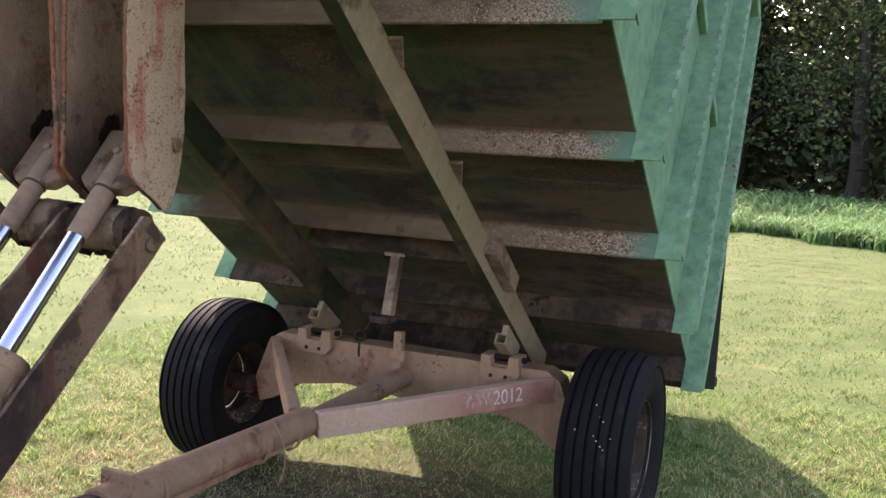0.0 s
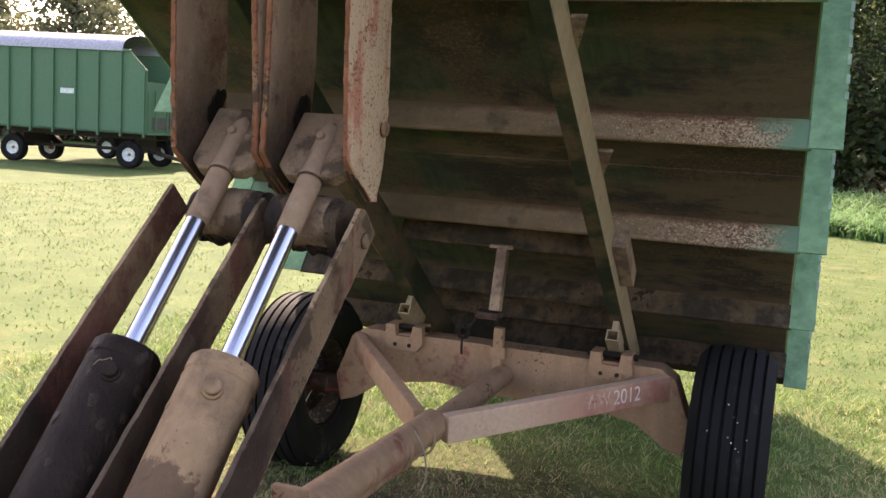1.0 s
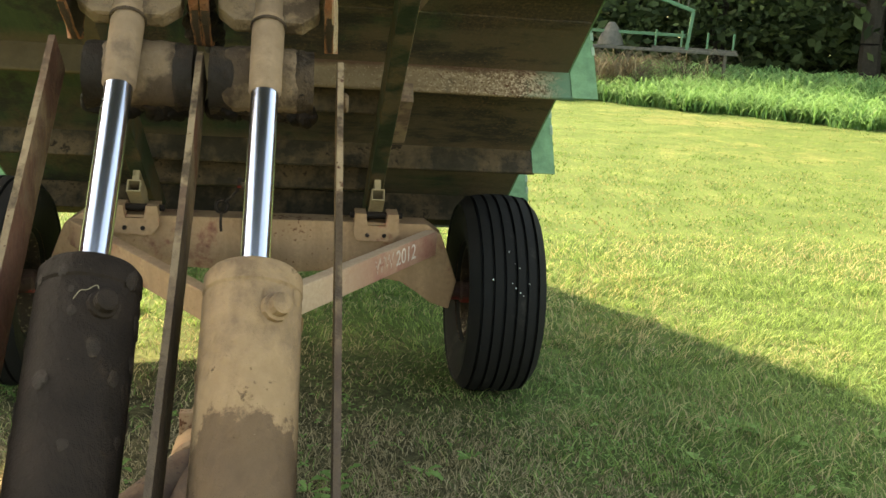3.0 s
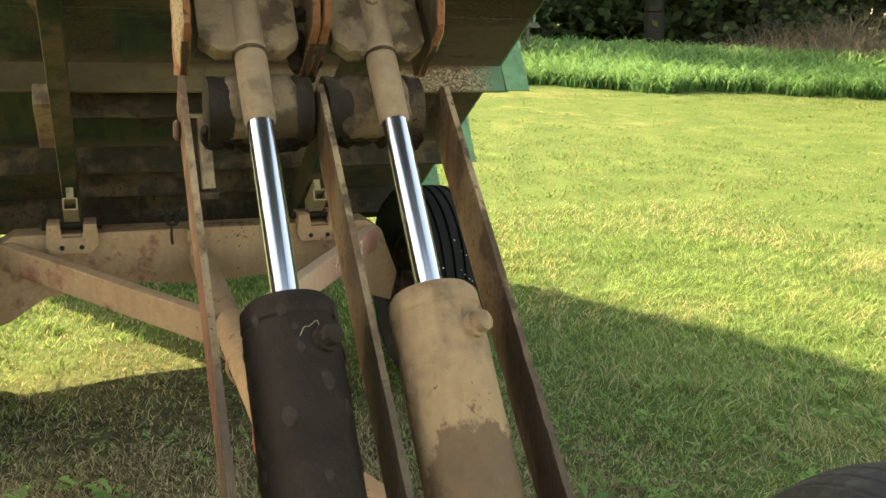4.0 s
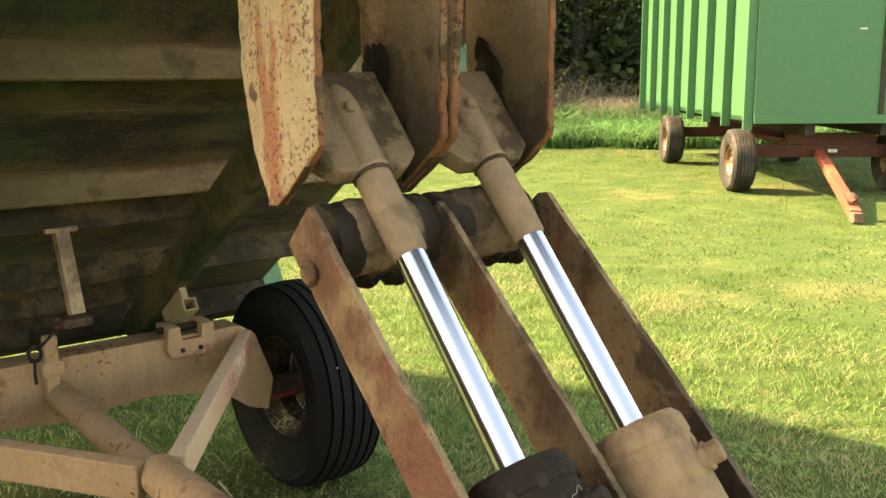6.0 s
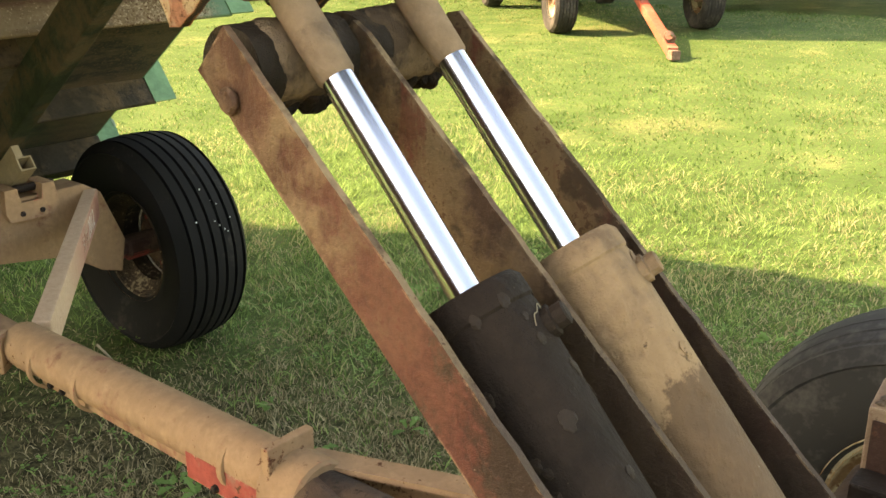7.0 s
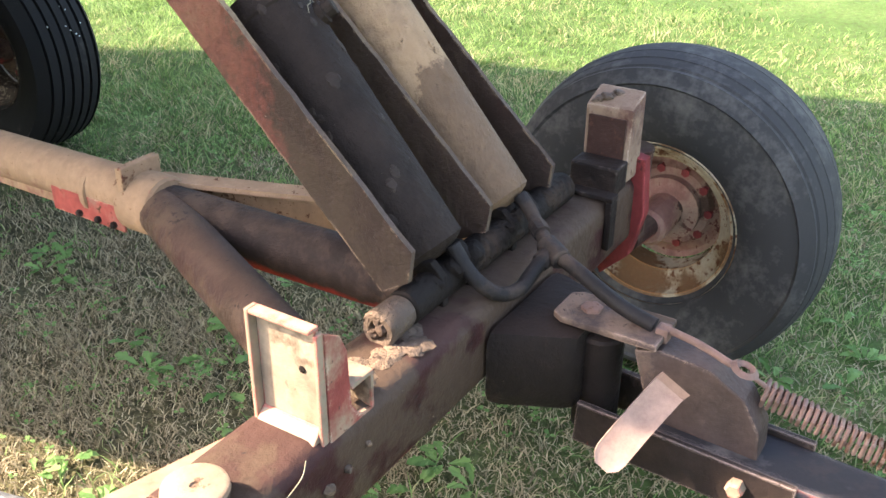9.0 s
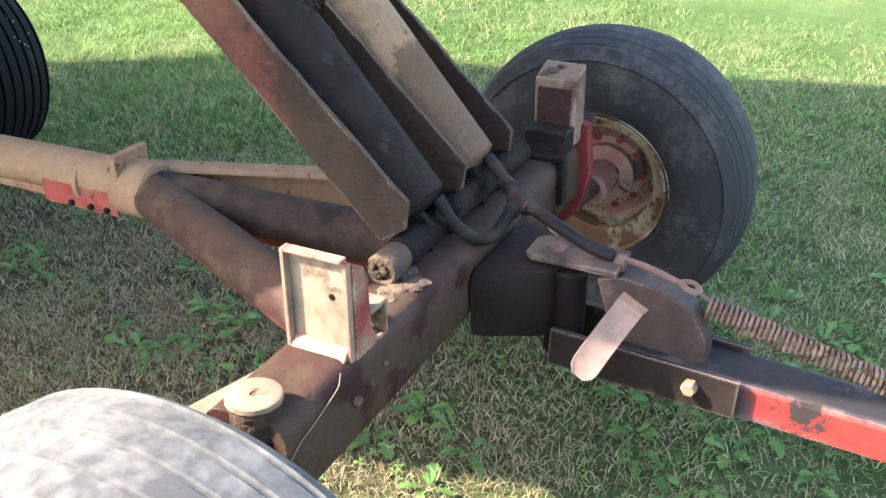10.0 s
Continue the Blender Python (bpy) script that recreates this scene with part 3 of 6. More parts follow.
def pipe(bm, pts, r, seg=10):
    """A round hose through points, smoothed."""
    pts = [Vector(p) for p in pts]
    path = []
    ext = [2 * pts[0] - pts[1], *pts, 2 * pts[-1] - pts[-2]]
    for i in range(1, len(ext) - 2):
        p0, p1, p2, p3 = ext[i - 1:i + 3]
        for k in range(6):
            s = k / 6
            path.append(0.5 * ((2 * p1) + (p2 - p0) * s + (2 * p0 - 5 * p1 + 4 * p2 - p3) * s * s + (3 * p1 - p0 - 3 * p2 + p3) * s ** 3))
    path.append(pts[-1])
    rings = []
    side = None
    for i, p in enumerate(path):
        d = (path[min(i + 1, len(path) - 1)] - path[max(i - 1, 0)]).normalized()
        if side is None:
            side = d.orthogonal().normalized()
        side = (side - d * side.dot(d)).normalized()
        up = d.cross(side)
        rings.append([bm.verts.new(p + r * (side * math.cos(2 * math.pi * k / seg) + up * math.sin(2 * math.pi * k / seg))) for k in range(seg)])
    for a, b in zip(rings, rings[1:]):
        for k in range(seg):
            bm.faces.new((a[k], a[(k + 1) % seg], b[(k + 1) % seg], b[k]))
    bm.faces.new(rings[0][::-1])
    bm.faces.new(rings[-1])
    return bm


def bolt(bm, p, n, r=0.011, h=0.009):
    lathe(bm, [(r, 0), (r, h * 0.8), (r * 0.8, h)], aim(p, Vector(p) + Vector(n)), 6)
    return bm


def clod(bm, p, r, seed, squash=1.0):
    """A lump of caked mud or grease."""
    rnd = random.Random(seed)
    out = bmesh.ops.create_icosphere(bm, subdivisions=3, radius=r)
    o = Vector((rnd.random() * 9, rnd.random() * 9, rnd.random() * 9))
    for v in out["verts"]:
        k = 1 + 0.42 * noise.noise(v.co / r * 1.2 + o) + 0.16 * noise.noise(v.co / r * 3.4 + o)
        v.co = Vector((v.co.x * k, v.co.y * k, v.co.z * k * squash)) + Vector(p)
    return bm


def B():
    return bmesh.new()

# ---- ground ----


def ground_z(x, y):
    """Height of the lawn: level by the wagon, pressed in under its rear wheels, gently rolling further off."""
    d = math.hypot(x - 0.5, y - 2)
    z = 0.10 * noise.noise(Vector((x * 0.06, y * 0.06, 3))) * min(1, (d - 7) / 12) if d > 7 else 0.0
    for cx in (-0.95, 0.92):
        z -= 0.058 * math.exp(-((x - cx) ** 2 + (y - 2.98) ** 2) / 0.35)
    return z


def build_ground():
    bm = B()
    n, half = 170, 320.0
    grid = {}
    for i in range(n + 1):
        for j in range(n + 1):
            u, v = 2 * i / n - 1, 2 * j / n - 1
            x, y = half * u * abs(u) ** 1.6, half * v * abs(v) ** 1.6
            z = ground_z(x, y)
            grid[i, j] = bm.verts.new((x, y, z))
    for i in range(n):
        for j in range(n):
            bm.faces.new((grid[i, j], grid[i + 1, j], grid[i + 1, j + 1], grid[i, j + 1]))
    g = part("ground", bm, lawn, None, smooth=True)
    return tagged(g, "mown green lawn with dry yellow patches", "lawn", kind="structure")


build_ground()

# ---- the tipped wagon box ----
BOX = Matrix.Translation((0, 3.149, 0.793)) @ pose(0, 0, 0, -35.2)
UNBOX = BOX.inverted()
BEAMS = [0.0, -0.605, -1.21, -1.815, -2.42, -3.025, -3.63, -4.235]
SILL = 0.445


def build_box():
    box = thing("dump_box", "tipped green steel dump box with a rusty muddy underside", "wagon box", BOX)
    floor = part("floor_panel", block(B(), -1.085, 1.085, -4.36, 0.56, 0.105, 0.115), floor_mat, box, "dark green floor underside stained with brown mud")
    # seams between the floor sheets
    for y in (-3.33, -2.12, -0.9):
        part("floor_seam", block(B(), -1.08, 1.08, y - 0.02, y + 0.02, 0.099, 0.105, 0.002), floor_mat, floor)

    def channel(y, half, deep=0.104):
        bm = B()
        prism(bm, [(y - 0.006, 0.104), (y - 0.006, 0.004), (y - 0.002, 0.0), (y + 0.008, 0.0), (y + 0.008, 0.094), (y + 0.05, 0.096), (y + 0.05, 0.104)], "x", -half, half)
        return bm
    for y in BEAMS:
        part("cross_member", channel(y, 1.10), shaded_mud if y > -0.1 else beam_mat, box, "rust-speckled steel channel with green ends")
    for y in (-0.43, 0.22):
        part("short_cross_member", channel(y, SILL), shaded_mud, box)
    part("rear_cross_member", block(B(), -1.1, 1.1, 0.46, 0.53, -0.02, 0.104, 0.006), shaded_mud, box)
    for s in (-1, 1):
        sill = part("sill", block(B(), s * SILL - 0.028, s * SILL + 0.028, -4.3, 0.40, -0.125, -0.001, 0.005), sill_paint, box, "long muddy steel sill, its under and inner faces darkened for shade")
        # under and inner faces take darker colours for the shade on them
        sill.data.materials.append(shaded_sill)
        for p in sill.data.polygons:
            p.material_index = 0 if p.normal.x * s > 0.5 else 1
        # hollow square hinge stub under the sill
        bm = B()
        for a, b, c, d in ((-0.025, 0.025, -0.222, -0.217), (-0.025, 0.025, -0.180, -0.175), (-0.025, -0.020, -0.217, -0.180), (0.020, 0.025, -0.217, -0.180)):
            block(bm, s * SILL + a, s * SILL + b, -0.172, 0.05, c, d)
        block(bm, s * SILL - 0.012, s * SILL + 0.012, -0.15, 0.05, -0.1745, -0.1255)
        part("hinge_tube", bm, sill_paint, sill, "square hollow hinge tube")
        # clips that tie the sill to the cross members
        for y in BEAMS[2:]:
            bm = B()
            prism(bm, [(s * (SILL + 0.03), y + 0.055), (s * (SILL + 0.075), y + 0.055), (s * (SILL + 0.03), y + 0.19)], "z", -0.014, -0.001)
            part("clip", bm, beam_paint, sill)
        bm = B()
        block(bm, min(s * (SILL + 0.029), s * (SILL + 0.08)), max(s * (SILL + 0.029), s * (SILL + 0.08)), -0.66, -0.36, -0.075, -0.002, 0.004)
        part("angle_bracket", bm, beam_paint, sill, "pale muddy angle bracket")
    # sides: sheet, channel posts, rails
    for s in (-1, 1):
        side = part("side_wall", block(B(), min(s * 1.0855, s * 1.091), max(s * 1.0855, s * 1.091), -4.36, 0.56, 0.104, 2.18), green_paint, box, "faded green side sheet")
        part("top_rail", block(B(), min(s * 1.085, s * 1.155), max(s * 1.085, s * 1.155), -4.36, 0.56, 2.16, 2.24, 0.008), green_paint, side)
        part("mid_rail", block(B(), min(s * 1.092, s * 1.12), max(s * 1.092, s * 1.12), -4.36, 0.56, 1.05, 1.1, 0.005), green_paint, side)
        for y in BEAMS + [0.47]:
            bm = B()
            low = 0.0 if y < 0.4 else -0.055
            a, b = s * 1.0915, s * 1.185
            c = s * 1.165
            # folded post: front web, outer face, rear web
            prism(bm, [(a, low), (b, low), (b, low + 0.25), (c, 2.16), (a, 2.16)], "y", y - 0.010, y - 0.004)
            prism(bm, [(b - s * 0.005, low + 0.03), (b, low + 0.03), (b, low + 0.25), (c, 2.16), (c - s * 0.005, 2.16), (b - s * 0.005, low + 0.25)], "y", y - 0.0035, y + 0.048)
            prism(bm, [(a, low + 0.055), (b, low + 0.055), (b, low + 0.25), (c, 2.16), (a, 2.16)], "y", y + 0.0485, y + 0.054)
            post = part("side_post", bm, green_paint, side)
            if s > 0:
                bm = B()
                rnd = random.Random(int(y * 100))
                z = low + 0.18
                while z < 2.1:
                    L = rnd.uniform(0.025, 0.05)
                    x = b - 0.02 * max(0.0, z - low - 0.25) / 1.9
                    block(bm, x - 0.008, x + 0.003, y - 0.0125, y - 0.009, z, z + L)
                    z += L + rnd.uniform(0.015, 0.04)
                tagged(part("weld_bead", bm, bead_mat, post, "pale stitch welds along the post's edge"), kind="stuff")
    front = part("front_wall", block(B(), -1.084, 1.084, -4.372, -4.364, 0.0, 2.2), green_paint, box, "green front sheet")
    for x in (-0.7, 0, 0.7):
        part("front_post", block(B(), x - 0.04, x + 0.04, -4.44, -4.373, 0.0, 2.18, 0.006), green_paint, front)
    # tailgate, hinged at its top edge and hanging plumb; shade darkens its colour
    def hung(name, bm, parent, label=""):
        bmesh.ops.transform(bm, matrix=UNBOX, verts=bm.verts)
        return part(name, bm, shaded_gate, parent, label)

    gate = hung("tailgate", block(B(), -1.07, 1.07, 4.90, 4.915, 0.17, 2.26), box, "green tailgate darkened for shade, hanging open from its top hinge")
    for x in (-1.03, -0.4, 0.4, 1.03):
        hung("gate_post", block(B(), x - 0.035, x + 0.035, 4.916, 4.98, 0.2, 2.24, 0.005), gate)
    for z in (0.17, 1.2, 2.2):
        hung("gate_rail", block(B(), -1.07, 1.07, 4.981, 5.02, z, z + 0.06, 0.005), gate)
    # locating post below the middle cross member
    bm = B()
    bar(bm, (0.005, 2.795, 1.045), (0.012, 2.715, 0.80), 0.042, 0.042, 0.003)
    block(bm, -0.045, 0.05, 2.77, 2.83, 1.04, 1.055, 0.002)
    bmesh.ops.transform(bm, matrix=UNBOX, verts=bm.verts)
    post = part("guide_post", bm, beam_paint, box, "short muddy steel post")
    bm = B()
    block(bm, -0.045, 0.04, 2.66, 2.74, 0.775, 0.80, 0.003)
    rod(bm, (-0.06, 2.70, 0.79), (-0.045, 2.70, 0.79), 0.018)
    bmesh.ops.transform(bm, matrix=UNBOX, verts=bm.verts)
    part("clamp", bm, tube_mat, post)
    bm = B()
    lathe(bm, [(0.020, -0.005), (0.028, 0), (0.020, 0.005), (0.014, 0)], Matrix.Translation((-0.115, 2.72, 0.70)) @ pose(0, 0, 0, 80, 0, 20), 16, cap=False)
    pipe(bm, [(-0.10, 2.72, 0.718), (-0.075, 2.71, 0.745), (-0.045, 2.70, 0.785)], 0.005)
    pipe(bm, [(-0.117, 2.72, 0.675), (-0.119, 2.72, 0.64), (-0.117, 2.72, 0.61)], 0.005)
    bmesh.ops.transform(bm, matrix=UNBOX, verts=bm.verts)
    part("hook", bm, black_steel, post, "dark hook with a ring")
    return box


build_box()

# ---- running gear ----
RIM, TYRE = 0.190, 0.395


def tyre_mesh(ribs, name, material):
    """A ribbed implement tyre, axle along local x."""
    w, r = 0.138, TYRE
    prof = [(RIM - 0.005, -0.085), (RIM + 0.012, -0.105), (RIM + 0.06, -0.130), (r - 0.085, -w), (r - 0.052, -w + 0.002), (r - 0.046, -w - 0.005), (r - 0.038, -w + 0.003), (r - 0.018, -0.118)]
    edges = [-0.104, -0.062, -0.021, 0.021, 0.062, 0.104]
    if ribs == "bald":
        ring = []
        for e, d in ((0.108, 0.0), (0.104, 0.005), (0.099, 0.0), (0.074, 0.0), (0.071, 0.004), (0.068, 0.0), (0.036, 0.0), (0.0336, 0.003), (0.031, 0.0)):
            ring.append((e, d))
        for e, d in [(-e, d) for e, d in ring] + [(0.0, 0.0)] + ring[::-1]:
            prof.append((r + 0.004 - 0.020 * (e / 0.104) ** 2 - d, e))
    elif ribs:
        for k, e in enumerate(edges):
            crown = r - 0.010 * (e / 0.104) ** 2
            prof += [(crown, e - 0.006), (crown - 0.014, e - 0.0045), (crown - 0.014, e + 0.0045), (crown, e + 0.006)]
    else:
        for e in edges:
            crown = r - 0.012 * (e / 0.104) ** 2
            prof += [(crown, e - 0.005), (crown - 0.004, e - 0.003), (crown - 0.004, e + 0.003), (crown, e + 0.005)]
    prof += [(a, -b) for a, b in reversed(prof[:8])]
    bm = B()
    turn = pose(0, 0, 0, 0, 90, 0)
    lathe(bm, prof, turn, 72, cap=False)
    # flattened contact patch
    for v in bm.verts:
        if v.co.z < -0.385:
            v.co.z = -0.385 + 0.15 * (v.co.z + 0.385)
    me = bpy.data.meshes.new(name)
    bmesh.ops.recalc_face_normals(bm, faces=bm.faces)
    bm.to_mesh(me)
    bm.free()
    me.materials.append(material)
    for p in me.polygons:
        p.use_smooth = True
    me.set_sharp_from_angle(angle=radians(32))
    return me


RIBBED = tyre_mesh(True, "ribbed_tyre", tyre_mat)
WORN = tyre_mesh("bald", "worn_tyre", grey_tyre)
WORN_PALE = tyre_mesh(False, "sunlit_worn_tyre", sunlit_tyre)


def rim_mesh(name, material):
    """A dished steel rim; the axle runs along local x and the outer side is +x."""
    bm = B()
    turn = pose(0, 0, 0, 0, 90, 0)
    prof = [(RIM + 0.014, -0.112), (RIM + 0.018, -0.100), (RIM - 0.004, -0.092), (RIM - 0.012, -0.06), (RIM - 0.045, -0.035), (RIM - 0.045, 0.03), (RIM - 0.012, 0.06), (RIM - 0.004, 0.092), (RIM + 0.018, 0.100), (RIM + 0.014, 0.112)]
    lathe(bm, prof, turn, 48, cap=False)
    me = bpy.data.meshes.new(name)
    bmesh.ops.recalc_face_normals(bm, faces=bm.faces)
    bm.to_mesh(me)
    bm.free()
    me.materials.append(material)
    for p in me.polygons:
        p.use_smooth = True
    me.set_sharp_from_angle(angle=radians(40))
    return me


def hub_mesh(name, material):
    bm = B()
    turn = pose(0, 0, 0, 0, 90, 0)
    lathe(bm, [(0.036, -0.13), (0.045, -0.12), (0.045, -0.01), (0.082, -0.005), (0.082, 0.021), (0.045, 0.022), (0.04, 0.075), (0.03, 0.085)], turn, 24)
    me = bpy.data.meshes.new(name)
    bmesh.ops.recalc_face_normals(bm, faces=bm.faces)
    bm.to_mesh(me)
    bm.free()
    me.materials.append(material)
    return me


def disc_mesh(name, material):
    bm = B()
    disc = [(RIM - 0.046, 0.045), (RIM - 0.058, 0.055), (0.115, 0.050), (0.10, 0.030), (0.04, 0.030)]
    lathe(bm, disc + [(a, b - 0.008) for a, b in reversed(disc)] + disc[:1], pose(0, 0, 0, 0, 90, 0), 48, cap=False)
    me = bpy.data.meshes.new(name)
    bmesh.ops.recalc_face_normals(bm, faces=bm.faces)
    bm.to_mesh(me)
    bm.free()
    me.materials.append(material)
    for p in me.polygons:
        p.use_smooth = True
    me.set_sharp_from_angle(angle=radians(40))
    return me


RIM_ME, HUB_ME, DISC_ME = rim_mesh("rim_steel", rim_paint), hub_mesh("hub_steel", disc_paint), disc_mesh("disc_steel", disc_paint)
DARK_HUB = hub_mesh("dark_hub_steel", hound_mat)
RIM_WHITE, DISC_WHITE = rim_mesh("white_rim_steel", white_mat), disc_mesh("white_disc_steel", white_mat)
DISC_CREAM = disc_mesh("cream_disc_steel", rim_paint)


def nut_mesh():
    bm = B()
    lathe(bm, [(0.011, 0.018), (0.011, 0.07)], pose(0, 0, 0, 0, 90, 0), 6)
    me = bpy.data.meshes.new("nut")
    bm.to_mesh(me)
    bm.free()
    me.materials.append(nut_paint)
    return me


NUT_ME = nut_mesh()


def shaded_inside(mesh, name):
    """A wheel part's copy, its inner side muddy and darkened for the shade there."""
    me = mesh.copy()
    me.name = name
    me.materials.append(inner_shade_mud)
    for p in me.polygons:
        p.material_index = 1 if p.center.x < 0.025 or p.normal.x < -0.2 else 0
    return me


REAR_RIM, REAR_DISC = shaded_inside(RIM_ME, "rear_rim_steel"), shaded_inside(DISC_ME, "rear_disc_steel")


def wheel(parent, x, y, z, tyre, label, turn=0.0, hub=None, size=1.0, nuts=6, rim=None, disc=None):
    s = 1 if x > 0 else -1
    m = pose(x, y, z, 0, 0, (0 if s > 0 else 180) + turn) @ Matrix.Diagonal((1, size, size, 1))
    w = share("wheel", rim or RIM_ME, parent, m)
    tagged(w, label)
    share("tyre", tyre, w, Matrix())
    share("hub", hub or HUB_ME, w, Matrix())
    share("wheel_disc", disc or DISC_ME, w, Matrix())
    for k in range(nuts):
        a = 2 * math.pi * k / nuts
        share("lug_nut", NUT_ME, w, pose(0.0, 0.098 * math.cos(a), 0.098 * math.sin(a)))
    return w


# a thin root caught on the front axle
ROOT = [(-0.685, 0.270, 0.545), (-0.66, 0.269, 0.560), (-0.636, 0.2685, 0.566), (-0.597, 0.2685, 0.577), (-0.563, 0.269, 0.588), (-0.55, 0.272, 0.604)]


def build_gear():
    gear = thing("running_gear", "four-wheel farm wagon running gear in dusty red paint", "wagon gear", Matrix.Translation((0, 1.6, 0)))
    inv = Matrix.Translation((0, -1.6, 0))

    def add(name, bm, mat, parent=None, label="", smooth=False):
        bmesh.ops.transform(bm, matrix=inv, verts=bm.verts)
        return part(name, bm, mat, parent or gear, label, smooth)

    # rear axle
    bm = B()
    prism(bm, [(-0.64, 0.615), (0.64, 0.615), (0.70, 0.575), (0.77, 0.39), (0.745, 0.275), (0.67, 0.30), (0.55, 0.39), (0.3, 0.43), (0, 0.40), (-0.3, 0.43), (-0.55, 0.39), (-0.67, 0.30), (-0.745, 0.275), (-0.77, 0.39), (-0.70, 0.575)], "y", 2.925, 3.05, 0.006)
    axle = add("rear_axle", bm, axle_paint, None, "rear axle beam caked with pale brown mud")
    for s in (-1, 1):
        bm = B()
        rod(bm, (s * 0.70, 2.985, 0.335), (s * 0.90, 2.985, 0.335), 0.036)
        add("spindle", bm, hound_mat, axle)
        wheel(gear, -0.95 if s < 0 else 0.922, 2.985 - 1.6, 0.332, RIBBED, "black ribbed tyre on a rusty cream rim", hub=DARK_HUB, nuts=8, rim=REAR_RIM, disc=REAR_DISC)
        # hinge bracket with two horns
        bm = B()
        x0 = s * SILL
        prism(bm, [(x0 - 0.082, 0.655), (x0 - 0.04, 0.655), (x0 - 0.036, 0.605), (x0 + 0.036, 0.605), (x0 + 0.04, 0.655), (x0 + 0.082, 0.655), (x0 + 0.09, 0.58), (x0 + 0.06, 0.545), (x0 - 0.075, 0.55), (x0 - 0.088, 0.58)], "y", 2.895, 2.925, 0.003)
        prism(bm, [(x0 - 0.082, 0.655), (x0 - 0.04, 0.655), (x0 - 0.036, 0.617), (x0 - 0.085, 0.617)], "y", 2.926, 3.0)
        prism(bm, [(x0 + 0.04, 0.655), (x0 + 0.082, 0.655), (x0 + 0.085, 0.617), (x0 + 0.036, 0.617)], "y", 2.926, 3.0)
        br = add("hinge_bracket", bm, axle_paint, axle, "bolted hinge bracket")
        bm = B()
        rod(bm, (x0 - 0.1, 2.945, 0.640), (x0 + 0.1, 2.945, 0.640), 0.013)
        add("hinge_pin", bm, black_steel, br)
        for dx in (-0.035, 0.03):
            add("bolt", bolt(B(), (x0 + dx, 2.895, 0.572), (0, -1, 0), 0.009, 0.006), black_steel, br)
    # stub that receives the guide post
    bm = B()
    block(bm, -0.042, 0.0, 2.885, 2.924, 0.47, 0.70, 0.008)
    block(bm, -0.055, 0.015, 2.88, 2.924, 0.57, 0.62, 0.012)
    add("post_socket", bm, axle_paint, axle)
    bm = B()
    rnd = random.Random(3)
    for k in range(9):
        a = rnd.uniform(0.25, 0.75)
        x = 0.85 + 0.14 * rnd.random()
        clod(bm, (x, 2.985 - 0.3975 * math.cos(a), 0.332 + 0.3975 * math.sin(a)), rnd.uniform(0.0015, 0.0032), k)
    tagged(add("paint_specks", bm, white_mat, None, "white paint specks on the tyre", True), kind="stuff")
    # rear braces and the middle pipe of the reach
    J = (0.0, 2.10, 0.495)
    for s in (-1, 1):
        bm = B()
        bar(bm, (s * 0.045, 2.12, 0.495), (s * 0.665, 2.93, 0.545), 0.045, 0.098, 0.006, twist=0)
        b = add("brace", bm, brace_mat if s > 0 else axle_paint, None, "red brace with pale stencilled lettering" if s > 0 else "mud-covered brace")
        if s > 0:
            lettering(b, inv)
    bm = B()
    rod(bm, (0, 2.06, 0.485), (0, 2.94, 0.50), 0.045)
    add("reach_tail", bm, axle_paint, None, "muddy steel pipe", True)
    # telescoping reach
    bm = B()
    rod(bm, (0, 1.13, 0.519), (0, 2.13, 0.500), 0.053, lip=0.004)
    reach = add("reach_pole", bm, axle_paint, None, "telescoping reach pole with worn red patches", True)
    bm = B()
    block(bm, -0.03, 0.03, 1.18, 2.0, 0.446, 0.485, 0.005)
    add("reach_rail", bm, axle_paint, reach)
    add("wear_plate", block(B(), -0.052, -0.046, 1.19, 1.42, 0.448, 0.505, 0.002), red_paint, reach, "chipped red plate")
    for y in (1.30, 1.80, 1.99):
        bm = B()
        lathe(bm, [(0.054, 0), (0.060, 0.002), (0.060, 0.016), (0.054, 0.018)], aim((0, y, 0.51 - (y - 1.13) * 0.025), (0, y + 1, 0.485 - (y - 1.13) * 0.025)), 24, cap=False)
        add("collar", bm, axle_paint, reach, "", True)
    bm = B()
    block(bm, -0.055, 0.05, 1.17, 1.19, 0.545, 0.600, 0.004)
    add("stop_tab", bm, axle_paint, reach)
    for y in (1.22, 1.27, 1.33, 1.95, 1.9):
        add("bolt", bolt(B(), (-0.031 if y > 1.5 else -0.052, y, 0.460), (-1, 0, 0), 0.008, 0.010), black_steel, reach)
    # dry vine hanging from the reach
    add("vine", pipe(B(), [(0.04, 1.86, 0.56), (0.075, 1.86, 0.5), (0.09, 1.85, 0.43), (0.08, 1.84, 0.38)], 0.003, 5), hair_mat, reach)
    # front hounds
    bm = B()
    rod(bm, (0.0, 1.14, 0.505), (-0.335, 0.40, 0.50), 0.053)
    add("front_hound", bm, hound_mat, None, "dusty round hound tube", True)
    bm = B()
    rod(bm, (0.0, 1.15, 0.50), (0.02, 0.40, 0.50), 0.058)
    add("centre_hound", bm, tube_mat, None, "dark centre tube with red paint below", True)
    bm = B()
    prism(bm, [(0.045, 1.17), (0.057, 1.17), (0.327, 0.40), (0.315, 0.40)], "z", 0.43, 0.5445)
    prism(bm, [(0.005, 1.17), (0.057, 1.17), (0.327, 0.40), (0.275, 0.40)], "z", 0.545, 0.556)
    add("front_hound", bm, axle_paint, None, "channel hound with a pale dusty top edge")
    bm = B()
    rod(bm, (0.0, 1.10, 0.508), (0, 1.20, 0.508), 0.068, lip=0.006)
